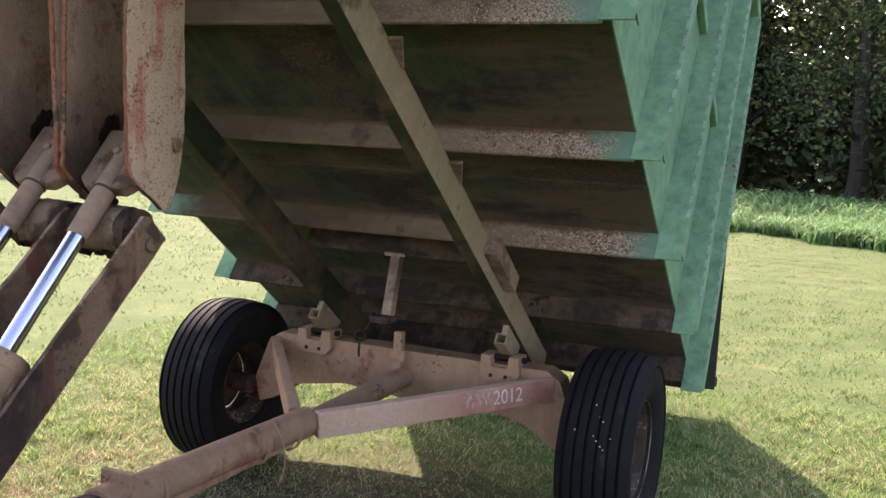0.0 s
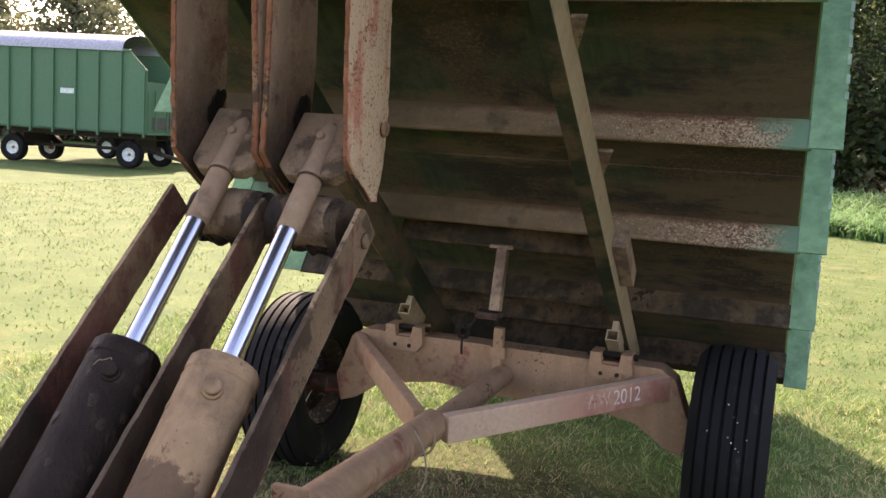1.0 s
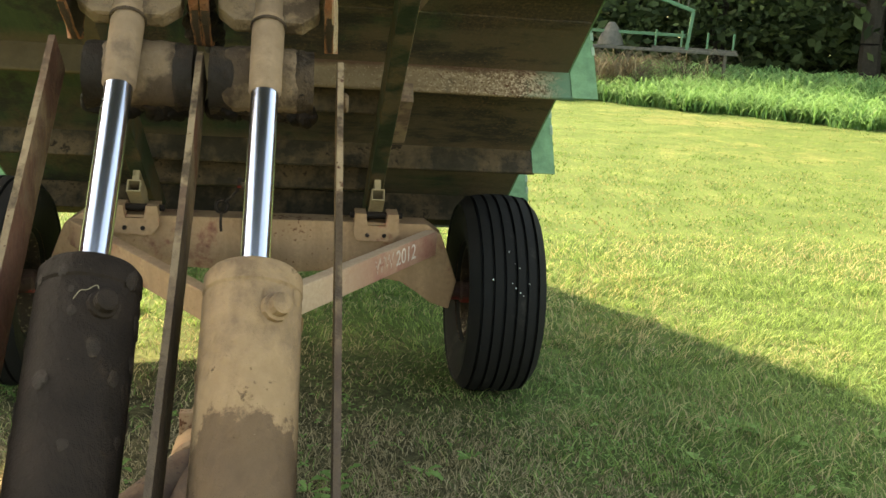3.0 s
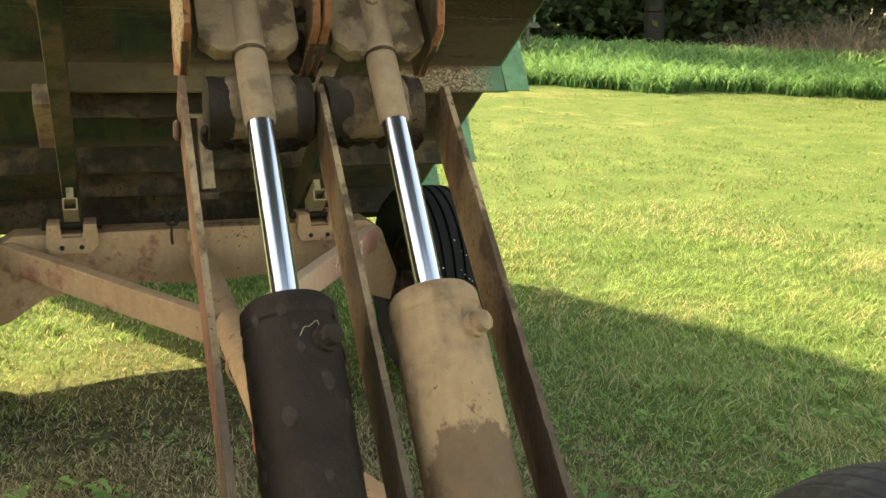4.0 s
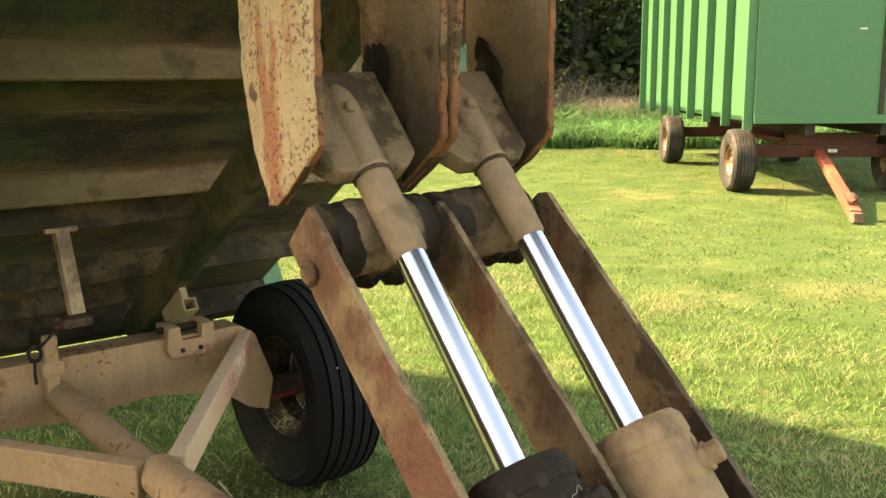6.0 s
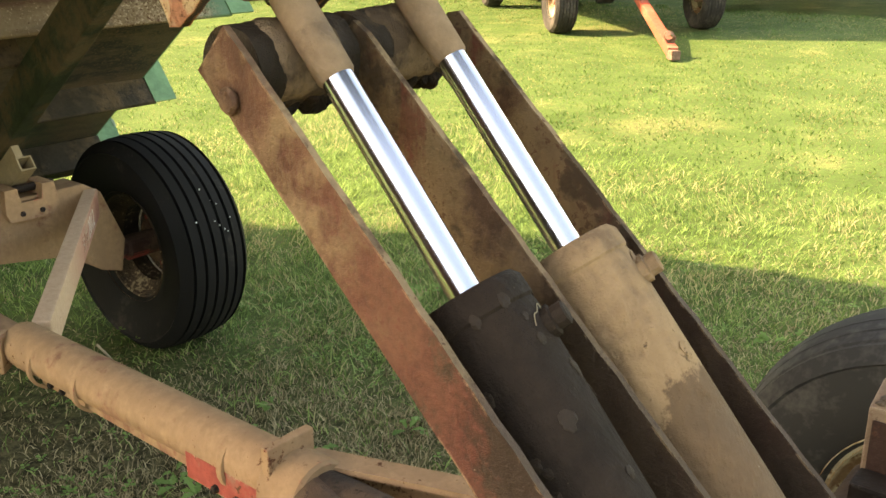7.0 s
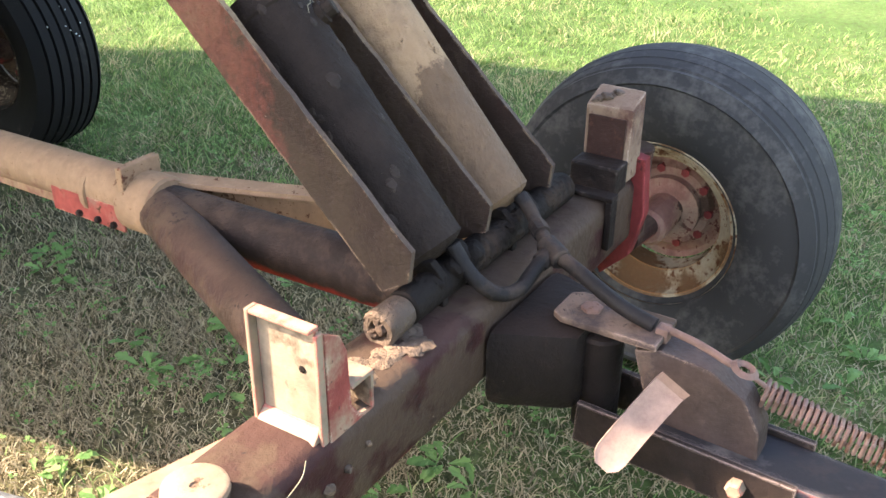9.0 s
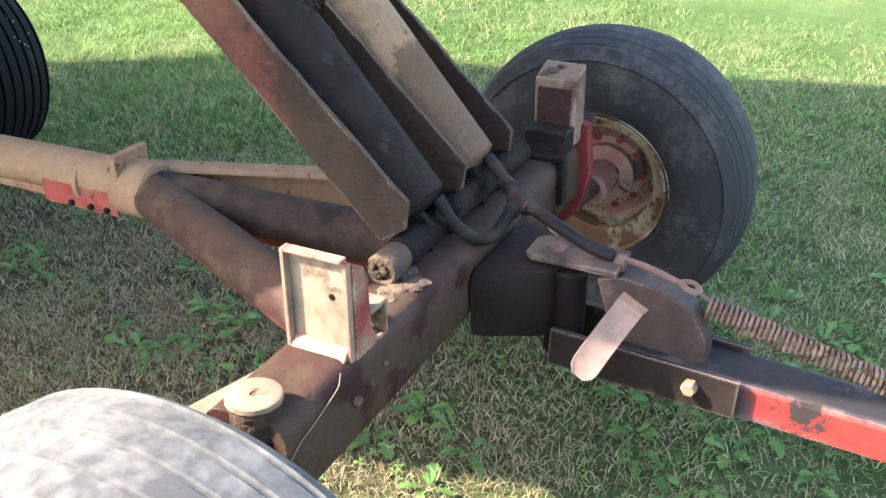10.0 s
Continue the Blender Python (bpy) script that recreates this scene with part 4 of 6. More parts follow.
    add("reach_socket", bm, axle_paint, None, "", True)
    # front axle
    bm = B()
    sec = []
    for cy, cz, a0 in ((0.377, 0.572, 0), (0.300, 0.572, 90), (0.300, 0.476, 180), (0.377, 0.476, 270)):
        sec += [(cy + 0.028 * math.cos(radians(a0 + 18 * k)), cz + 0.028 * math.sin(radians(a0 + 18 * k))) for k in range(6)]
    prism(bm, sec, "x", -0.69, 0.54)
    fa = add("front_axle", bm, front_paint, None, "grimy dark red box-section front axle", True)
    for s, xk, yk in ((-1, -0.672, 0.33), (1, 0.575, 0.31)):
        bm = B()
        lathe(bm, [(0.032, 0), (0.036, 0.005), (0.036, 0.165), (0.034, 0.175), (0.037, 0.176), (0.038, 0.180), (0.037, 0.186), (0.033, 0.189)], aim((xk, yk, 0.432), (xk, yk, 1)), 24)
        king = add("kingpin_housing", bm, clot_mud if s < 0 else front_paint, fa, "mud-caked kingpin housing", True)
        bm = B()
        lathe(bm, [(0.038, 0), (0.040, 0.003), (0.039, 0.009), (0.035, 0.0115), (0.006, 0.0105), (0.005, 0.008)], aim((xk, yk, 0.6195), (xk, yk, 1)), 26)
        add("cap", bm, cap_mat if s < 0 else front_paint, king, "round dusty cap", True)
        bm = B()
        rod(bm, (xk + s * 0.02, 0.315, 0.40), (xk + s * 0.26, 0.285, 0.40), 0.028)
        add("spindle", bm, hound_mat, fa)
        bm = B()
        prism(bm, [(0.255, 0.64), (0.285, 0.645), (0.30, 0.60), (0.335, 0.52), (0.36, 0.42), (0.33, 0.36), (0.27, 0.42), (0.245, 0.52)], "x", xk - 0.09, xk - 0.06, 0.004) if s > 0 else block(bm, xk - 0.10, xk - 0.07, 0.28, 0.36, 0.36, 0.44, 0.006)
        add("steering_knuckle", bm, knuckle_red, fa, "bright worn red steering knuckle")
        wheel(gear, -0.985 if s < 0 else 0.812, (0.275 if s < 0 else 0.305) - 1.6, 0.392, WORN_PALE if s < 0 else WORN, "pale sunlit grey tyre on a rusted cream rim" if s < 0 else "dusty grey tyre on a rusted cream rim", size=0.985, nuts=10)
    # tie bar behind the axle
    bm = B()
    bar(bm, (-0.80, 0.478, 0.553), (-0.48, 0.455, 0.500), 0.050, 0.010, 0.003)
    bar(bm, (-0.80, 0.4575, 0.538), (-0.48, 0.4345, 0.485), 0.008, 0.022, 0.002)
    add("tie_bar", bm, cream_paint, fa, "pale dusty flat bar")
    # bolster brackets: a cream tray at one end, a boxed post at the other
    x0 = -0.498
    TRAY = Matrix.Translation((0, 0.009, -0.018))

    def on(bm):
        bmesh.ops.transform(bm, matrix=TRAY, verts=bm.verts)
        return bm

    bk = add("bolster_bracket", on(block(B(), x0 - 0.003, x0 + 0.003, 0.277, 0.372, 0.613, 0.774, 0.002)), cream_paint, fa, "cream bolster bracket with chipped red edges")
    add("flange", on(block(B(), x0 - 0.016, x0 + 0.003, 0.3725, 0.379, 0.602, 0.780, 0.002)), cream_paint, bk)
    add("flange", on(block(B(), x0 - 0.010, x0 + 0.003, 0.271, 0.2768, 0.575, 0.772, 0.002)), cream_paint, bk)
    bm = B()
    prism(bm, [(x0 - 0.022, 0.598), (x0 - 0.0035, 0.604), (x0 - 0.0035, 0.634), (x0 - 0.022, 0.614)], "y", 0.2772, 0.372, 0.002)
    add("shelf", on(bm), cream_paint, bk)
    add("top_lip", on(block(B(), x0 - 0.016, x0 + 0.003, 0.2772, 0.372, 0.7745, 0.780, 0.002)), cream_paint, bk)
    bm = B()
    prism(bm, [(x0 + 0.0032, 0.560), (x0 + 0.10, 0.575), (x0 + 0.095, 0.61), (x0 + 0.062, 0.615), (x0 + 0.046, 0.64), (x0 + 0.044, 0.725), (x0 + 0.032, 0.752), (x0 + 0.0032, 0.770)], "y", 0.2690, 0.2745, 0.0015)
    add("side_plate", on(bm), red_cream, bk, "side plate with cream worn off red")
    add("bolt_hole", on(bolt(B(), (x0 - 0.0035, 0.302, 0.712), (-1, 0, 0), 0.0055, 0.001)), grease, bk)
    add("wedge_block", on(block(B(), x0 + 0.0465, x0 + 0.092, 0.266, 0.335, 0.664, 0.671, 0.002)), cream_paint, bk)
    add("wedge_wall", on(block(B(), x0 + 0.086, x0 + 0.092, 0.266, 0.335, 0.613, 0.6635, 0.002)), cream_paint, bk)
    bm = B()
    for k in range(9):
        rnd = random.Random(60 + k)
        clod(bm, (-0.385 + 0.018 * k, 0.30 + 0.05 * rnd.random(), 0.600), 0.016 + 0.010 * rnd.random(), 300 + k, 0.22)
    tagged(add("mud_ledge", bm, caked_mud, fa, "", True), kind="stuff")
    add("dry_root", pipe(B(), ROOT, 0.0008, 5), hair_mat, fa, "thin dry root hanging on the axle")
    for k, (x, z) in enumerate(((-0.514, 0.532), (-0.474, 0.537), (-0.429, 0.548))):
        add("mud_spot", clod(B(), (x, 0.2705, z), 0.009 - 0.002 * k, 520 + k, 0.8), caked_mud, fa, "", True)
    bm = B()
    block(bm, 0.435, 0.502, 0.272, 0.370, 0.600, 0.778, 0.008)
    for v in bm.verts:
        v.co.z -= 0.36 * max(0.0, 0.502 - v.co.x) if v.co.z > 0.7 else 0.0
        v.co += 0.002 * noise.noise_vector(v.co * 40)
    bk = add("bolster_bracket", bm, post_mud, fa, "boxed bolster post capped with dried mud")
    # raised dark panel stands for the recess in this face
    add("recess_panel", block(B(), 0.4285, 0.4345, 0.282, 0.360, 0.645, 0.735, 0.003), recess_panel, bk, "dark panel standing for the post's recess")
    bm = B()
    for k in range(5):
        clod(bm, (0.447 + 0.008 * k, 0.355 - 0.008 * k, 0.757 + 0.003 * k), 0.008 + 0.003 * (k % 3), 90 + k, 0.6)
    tagged(add("mud_clump", bm, caked_mud, bk, "", True), kind="stuff")
    bm = B()
    block(bm, 0.372, 0.428, 0.268, 0.366, 0.6005, 0.656, 0.006)
    add("spacer_block", bm, black_steel, fa, "dark steel spacer block")
    bm = B()
    block(bm, 0.335, 0.365, 0.258, 0.2715, 0.50, 0.602, 0.003)
    block(bm, 0.335, 0.365, 0.258, 0.405, 0.602, 0.612, 0.003)
    add("strap", bm, black_steel, fa)
    # nose that carries the tongue
    bm = B()
    prism(bm, [(-0.13, 0.2715), (0.13, 0.2715), (0.075, 0.135), (-0.062, 0.135)], "z", 0.415, 0.562, 0.026)
    nose = add("tongue_nose", bm, black_steel, None, "black greasy steel nose", True)
    bm = B()
    lathe(bm, [(0.034, 0), (0.038, 0.004), (0.038, 0.175), (0.034, 0.18)], aim((0, 0.125, 0.365), (0, 0.125, 1)), 20)
    add("pivot_tube", bm, black_steel, nose, "", True)
    # tongue
    tongue = add("tongue", bar(B(), (0.0, 0.02, 0.396), (0.0, -1.35, 0.322), 0.105, 0.074, 0.010), tongue_mat, None, "worn black and bright red drawbar tongue")
    for dx in (-0.066, 0.054):
        add("side_strap", bar(B(), (dx, 0.13, 0.410), (dx, -0.215, 0.394), 0.012, 0.076, 0.004), strap_mat, tongue, "dark clevis strap")
    bm = B()
    prism(bm, [(-0.046, 0.178), (-0.034, 0.196), (0.034, 0.196), (0.046, 0.178), (0.046, 0.02), (-0.046, 0.02)], "z", 0.5655, 0.578, 0.004)
    prism(bm, [(0.06, 0.547), (0.018, 0.56), (-0.06, 0.552), (-0.115, 0.52), (-0.145, 0.47), (-0.15, 0.40), (-0.12, 0.375), (0.02, 0.42)], "x", -0.028, 0.028, 0.004)
    add("clevis", bm, clevis_mat, tongue, "rusty curved clevis casting")
    add("bolt", bolt(B(), (0, 0.145, 0.578), (0, 0, 1), 0.018, 0.007), spring_steel, tongue)
    bm = B()
    L, n = 0.163, 14
    rows = []
    for k in range(n + 1):
        v = k / n
        half = 0.025 * (1 - max(0.0, (v - 0.86) / 0.14) ** 2.2 * 0.55)
        rise = 0.010 * (2 * v - 1) ** 2 + (0.012 if k == 0 else 0.0)
        ring = []
        for u in (-1, -0.8, 0.0, 0.8, 1):
            ring.append((u * half, v * L, rise + 0.004 * u * u + 0.004))
        ring += [(x, y, z - 0.008) for x, y, z in reversed(ring)]
        rows.append([bm.verts.new(p) for p in ring])
    for a, b in zip(rows, rows[1:]):
        for q in range(10):
            bm.faces.new((a[q], a[(q + 1) % 10], b[(q + 1) % 10], b[q]))
    bm.faces.new(rows[0][::-1])
    bm.faces.new(rows[-1])
    up, low = Vector((-0.072, -0.02, 0.545)), Vector((-0.171, 0.037, 0.44))
    d = (low - up).normalized()
    nrm = Vector((-1, -0.25, 0.25))
    nrm = (nrm - d * nrm.dot(d)).normalized()
    m = Matrix((d.cross(nrm), d, nrm)).transposed().to_4x4()
    m.translation = up
    bmesh.ops.transform(bm, matrix=m, verts=bm.verts)
    add("latch_lever", bm, lever_paint, tongue, "pale pink-edged latch lever", True)
    add("bolt", bolt(B(), (-0.072, -0.135, 0.404), (-1, 0, 0), 0.014, 0.02), cream_paint, tongue)
    # coil spring with its hooks
    bm = B()
    a, b = Vector((0.02, -0.130, 0.514)), Vector((0.035, -0.66, 0.381))
    m = aim(a, b)
    L = (b - a).length
    pts = [m @ Vector((0.0195 * math.cos(k * 1.02), 0.0195 * math.sin(k * 1.02), L * k / 357)) for k in range(358)]
    rings = []
    for i, p in enumerate(pts):
        d = (pts[min(i + 1, 357)] - pts[max(i - 1, 0)]).normalized()
        q = (p - (a + (b - a) * i / 357)).normalized()
        u = d.cross(q).normalized()
        rings.append([bm.verts.new(p + 0.0035 * (q * math.cos(2 * math.pi * k / 6) + u * math.sin(2 * math.pi * k / 6))) for k in range(6)])
    for r0, r1 in zip(rings, rings[1:]):
        for k in range(6):
            bm.faces.new((r0[k], r0[(k + 1) % 6], r1[(k + 1) % 6], r1[k]))
    add("coil_spring", bm, spring_steel, tongue, "rusty coil spring", True)
    bm = B()
    pipe(bm, [(0.0, 0.03, 0.585), (-0.005, -0.03, 0.578), (-0.012, -0.085, 0.565)], 0.006)
    lathe(bm, [(0.014, -0.006), (0.022, 0), (0.014, 0.006), (0.008, 0)], Matrix.Translation((-0.015, -0.105, 0.565)) @ pose(0, 0, 0, 15, 0, 0), 16, cap=False)
    pipe(bm, [(0.0, -0.11, 0.55), (0.03, -0.17, 0.50), (0.045, -0.26, 0.45)], 0.004)
    block(bm, -0.013, 0.011, 0.015, 0.036, 0.563, 0.588, 0.004)
    add("latch_rod", bm, spring_steel, tongue, "thin rod ending in a ring")
    return gear


def lettering(parent, inv):
    """The stencilled words on the outer face of the brace."""
    d = Vector((0.62, 0.81, 0.05)).normalized()
    n = Vector((d.y, -d.x, 0)).normalized()
    up = n.cross(d)
    m = Matrix((d, up, n)).transposed().to_4x4()
    for word, s, wide, paint in (("WW", 0.592, 0.70, worn_text), ("2012", 0.727, 0.84, text_mat)):
        cu = bpy.data.curves.new("words", "FONT")
        cu.body, cu.size, cu.extrude = word, 0.082, 0.0006
        tmp = new("lettering", cu)
        me = bpy.data.meshes.new_from_object(tmp.evaluated_get(bpy.context.evaluated_depsgraph_get()))
        bpy.data.objects.remove(tmp)
        o = Vector((0.045, 2.12, 0.495)) + d * s + n * 0.0237 - up * 0.022
        m.translation = o
        me.transform(inv @ m @ Matrix.Diagonal((wide, 1, 1, 1)))
        me.materials.clear()
        me.materials.append(paint)
        ob = new("lettering", me)
        ob.parent = parent
        tagged(ob, "pale stencilled letters")


build_gear()

# ---- hoist ----


# a bent stalk on the dark barrel: angle round it and height along it
STALK = [(-1.60, 0.418), (-1.50, 0.430), (-1.38, 0.432), (-1.22, 0.440), (-1.16, 0.430)]


def build_hoist():
    h = thing("hydraulic_hoist", "twin-cylinder scissor hoist with muddy steel arms", "hoist", Matrix.Translation((0, 0.36, 0.65)))
    inv = Matrix.Translation((0, -0.36, -0.65))

    def add(name, bm, mat, parent=None, label="", smooth=False):
        bmesh.ops.transform(bm, matrix=inv, verts=bm.verts)
        return part(name, bm, mat, parent or h, label, smooth)

    bm = B()
    lathe(bm, [(0.026, 0), (0.029, 0.003), (0.029, 0.535), (0.025, 0.54)], aim((-0.2285, 0.352, 0.626), (1, 0.352, 0.626)), 28)
    pivot = add("lower_pivot_pipe", bm, grease, None, "greasy pivot pipe", True)
    bm = B()
    lathe(bm, [(0.015, 0.012), (0.017, 0.001), (0.026, 0.0), (0.029, 0.004), (0.028, 0.06), (0.026, 0.062)], aim((-0.292, 0.352, 0.622), (1, 0.352, 0.622)), 28)
    for v in bm.verts:
        v.co += 0.004 * noise.noise(v.co * 60) * (v.co - Vector((v.co.x, 0.352, 0.622))).normalized()
    add("pipe_end", bm, caked_mud, pivot, "mud-caked open pipe end", True)
    bm = B()
    for k, (y, z, r) in enumerate(((0.346, 0.625, 0.010), (0.360, 0.612, 0.009), (0.352, 0.634, 0.008))):
        clod(bm, (-0.286, y, z), r, k)
    tagged(add("mud_clump", bm, clot_mud, None, "", True), kind="stuff")
    # lower arms
    outlines = (
        (-0.2205, [(0.337, 0.723), (0.935, 1.293), (0.972, 1.325), (1.027, 1.271), (0.70, 0.951), (0.39, 0.640), (0.343, 0.672)]),
        (0.006, [(0.337, 0.709), (0.960, 1.299), (0.985, 1.312), (1.04, 1.257), (0.40, 0.630), (0.343, 0.660)]),
        (0.2335, [(0.337, 0.700), (0.985, 1.308), (1.005, 1.306), (1.062, 1.250), (0.585, 0.800), (0.40, 0.622), (0.343, 0.650)]))
    for x, outline in outlines:
        bm = B()
        prism(bm, outline, "x", x - 0.005, x + 0.005)
        # uneven, hammered edges
        bmesh.ops.subdivide_edges(bm, edges=[e for e in bm.edges if abs(e.verts[0].co.x - e.verts[1].co.x) < 0.001 and e.calc_length() > 0.2], cuts=22)
        for v in bm.verts:
            v.co.y += 0.0025 * noise.noise(Vector((v.co.y * 30, v.co.z * 30, x)))
            v.co.z += 0.0025 * noise.noise(Vector((v.co.y * 30, v.co.z * 30, x + 5)))
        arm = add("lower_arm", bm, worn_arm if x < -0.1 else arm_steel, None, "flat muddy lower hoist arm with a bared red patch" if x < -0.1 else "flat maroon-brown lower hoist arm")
        arm.data.materials.append(edge_mud)
        for p in arm.data.polygons:
            p.material_index = 1 if abs(p.normal.x) < 0.3 else 0
        if x != 0.006:
            s = -1 if x < 0 else 1
            bm = B()
            yp = 0.965 if x < 0 else 1.005
            rod(bm, (x + s * 0.005, yp, 1.240), (x + s * 0.016, yp, 1.240), 0.017, seg=14, lip=0.004)
            add("pin_head", bm, arm_steel, arm)
    # upper pivot pipe with saddles
    for x0, x1 in ((-0.178, -0.006), (0.02, 0.190)):
        bm = B()
        n = 14
        prof = [(0.057 + 0.002 * math.sin(9 * k), (x1 - x0) * k / n) for k in range(n + 1)]
        lathe(bm, prof, aim((x0, 1.022, 1.264), (1, 1.022, 1.264)), 36)
        for v in bm.verts:
            v.co += 0.004 * noise.noise(v.co * 38) * (v.co - Vector((v.co.x, 1.022, 1.264))).normalized()
        tube = add("cross_tube", bm, greasy_tube, None, "thick cross tube black with grease", True)
        bm = B()
        xc, grid = (x0 + x1) / 2, []
        for i in range(17):
            u = i / 16
            lo = -62 + 16 * noise.noise(Vector((u * 5, x0 * 9, 1)))
            hi = 118 + 14 * noise.noise(Vector((u * 4, x0 * 9, 7)))
            x = xc - 0.058 + 0.122 * u
            row = []
            for j in range(13):
                ang = radians(lo + (hi - lo) * j / 12)
                r = 0.0535 if i in (0, 16) or j in (0, 12) else 0.0585 if i in (1, 15) or j in (1, 11) else 0.0615 + 0.0025 * noise.noise(Vector((x * 60, ang * 4, 2)))
                edge = 0.016 * noise.noise(Vector((ang * 1.3, x0 * 5, round(u))))
                row.append(bm.verts.new((x + edge, 1.022 - r * math.cos(ang), 1.264 + r * math.sin(ang))))
            grid.append(row)
        for i in range(16):
            for j in range(12):
                bm.faces.new((grid[i][j], grid[i + 1][j], grid[i + 1][j + 1], grid[i][j + 1]))
        add("mud_saddle", bm, saddle_mud, tube, "pale dried mud on the tube", True)
        bm = B()
        for k in range(9):
            rnd = random.Random(int(x0 * 1000) + k)
            clod(bm, (x0 + 0.012 + (x1 - x0 - 0.024) * k / 8, 1.0 + 0.02 * rnd.random(), 1.213 + 0.01 * rnd.random()), 0.012 + 0.012 * rnd.random(), 40 + k)
        tagged(add("grease_clump", bm, grease, None, "", True), kind="stuff")
    # upper arms: four slightly bent plates
    for k, x in enumerate((-0.206, -0.014, 0.018, 0.213)):
        bm = B()
        keys = [1.318, 1.36, 1.405, 1.50, 1.62, 1.75, 1.9, 2.1, 2.4]
        zs = [float(v) for v in np.concatenate([np.linspace(1.318, 1.75, 44), np.linspace(1.76, 2.4, 30)])]
        front = [float(v) + 0.004 * noise.noise(Vector((z * 34, k * 7, 0))) + 0.003 * noise.noise(Vector((z * 90, k * 7, 4))) for z, v in zip(zs, np.interp(zs, keys, [1.07, 1.01, 0.957, 0.957, 0.952, 0.948, 0.95, 0.96, 0.99]))]
        rear = [float(v) for v in np.interp(zs, keys, [1.092, 1.115, 1.135, 1.152, 1.155, 1.145, 1.14, 1.15, 1.18])]
        rings = []
        for z, f0, r0 in zip(zs, front, rear):
            bend = 0.008 * math.sin((z - 1.3) * 5 + k) * (1 if k % 2 else -1)
            t = 0.0075 + 0.0022 * noise.noise(Vector((z * 40, k * 5, 9)))
            ring = []
            for u, w in ((0, t * 0.7), (0.02, t), (0.5, t * 0.9), (0.98, t), (1, t * 0.7)):
                bow = 0.010 * (1 - (2 * u - 1) ** 2) * (-1 if k in (0, 2) else 1)
                ring.append((x + bend + bow + w, f0 + (r0 - f0) * u, z))
            ring += [(a - 2 * w, b, c) for (a, b, c), w in zip(reversed(ring), (t * 0.7, t, t * 0.9, t, t * 0.7))]
            rings.append([bm.verts.new(p) for p in ring])
        n = len(rings[0])
        for a, b in zip(rings, rings[1:]):
            for i in range(n):
                bm.faces.new((a[i], a[(i + 1) % n], b[(i + 1) % n], b[i]))
        bm.faces.new(rings[0][::-1])
        bm.faces.new(rings[-1])
        for f in bm.faces:
            w = max(v.co.x for v in f.verts) - min(v.co.x for v in f.verts)
            d = max(v.co.y for v in f.verts) - min(v.co.y for v in f.verts)
            c = f.calc_center_median()
            f.material_index = 1 if len(f.verts) == 4 and abs(f.normal.x) < 0.9 and (d < 0.05) and min(abs(c.y - 0.955), abs(c.y - 1.15)) < 0.03 else 0
        arm = add("upper_arm", bm, upper_steel, None, "mud-caked upper arm plate with rust-orange edges", True)
        arm.data.materials.append(rust_edge)
        arm.data.materials.append(upper_pale)
        away = {0: -1, 3: 1}.get(k, 0)
        for p in arm.data.polygons:
            if away * p.normal.x > 0.5:
                p.material_index = 2
        bm = B()
        s = -1 if x < 0.0 else 1
        if k in (0, 3):
            rod(bm, (x + s * 0.008, 1.112, 1.475), (x + s * 0.018, 1.112, 1.475), 0.018, seg=14, lip=0.004)
            add("pin_head", bm, upper_steel, arm)
    # dark flattened lumps on the inner faces round the rod pins
    for k, (x, d) in enumerate(((-0.206, 1), (-0.014, -1), (0.018, 1), (0.213, -1))):
        bm = B()
        rnd = random.Random(90 + k)
        for q in range(14):
            clod(bm, (0, rnd.uniform(-0.022, 0.022), rnd.uniform(-0.034, 0.034)), rnd.uniform(0.012, 0.02), 130 + 20 * k + q)
        for v in bm.verts:
            v.co = Vector((x + d * 0.012 + 0.18 * v.co.x, 1.095 + v.co.y, 1.49 + 1.1 * v.co.z + 0.5 * v.co.y))
        tagged(add("dark_patch", bm, grease, None, "", True), kind="stuff")
    bm = B()
    rnd = random.Random(31)
    for k in range(16):
        clod(bm, (rnd.uniform(-0.018, 0.022), rnd.uniform(1.06, 1.12), rnd.uniform(1.315, 1.43)), rnd.uniform(0.009, 0.02), 200 + k)
    tagged(add("grease_clump", bm, grease, None, "", True), kind="stuff")
    # cylinders
    for x, mat, label in ((-0.108, dark_cyl, "oily black cylinder barrel"), (0.114, tan_cyl, "tan dusty cylinder barrel")):
        base, top = Vector((x, 0.38, 0.645)), Vector((x, 1.085, 1.467))
        m = aim(base, top)
        L = (top - base).length
        bm = B()
        lathe(bm, [(0.035, 0.0), (0.062, 0.012), (0.069, 0.018), (0.069, 0.446), (0.067, 0.454), (0.070, 0.458), (0.069, 0.482), (0.061, 0.492), (0.026, 0.493)], m, 40)
        cyl = add("cylinder", bm, mat, None, label, True)
        bm = B()
        lathe(bm, [(0.0215, 0.49), (0.0215, 0.83)], m, 28, cap=False)
        add("piston_rod", bm, chrome, cyl, "mirror-bright chrome rod", True)
        bm = B()
        lathe(bm, [(0.022, 0.805), (0.0255, 0.81), (0.0265, 0.93), (0.025, 0.94), (0.028, 0.945), (0.028, 0.95), (0.0265, 0.953), (0.0265, 1.055), (0.023, 1.078), (0.014, 1.094), (0.004, 1.10)], m, 24)
        add("rod_eye", bm, rod_mud, cyl, "mud-coated rod end", True)
        bm = B()
        lathe(bm, [(0.0275, 0.936), (0.0293, 0.938), (0.0293, 0.941), (0.0275, 0.943)], m, 24, cap=False)
        add("rod_seal", bm, clot_mud, cyl, "", True)
        # flakes of dried mud on the barrel, thickest near its top
        bm = B()
        rnd = random.Random(int(x * 1000) + 5)
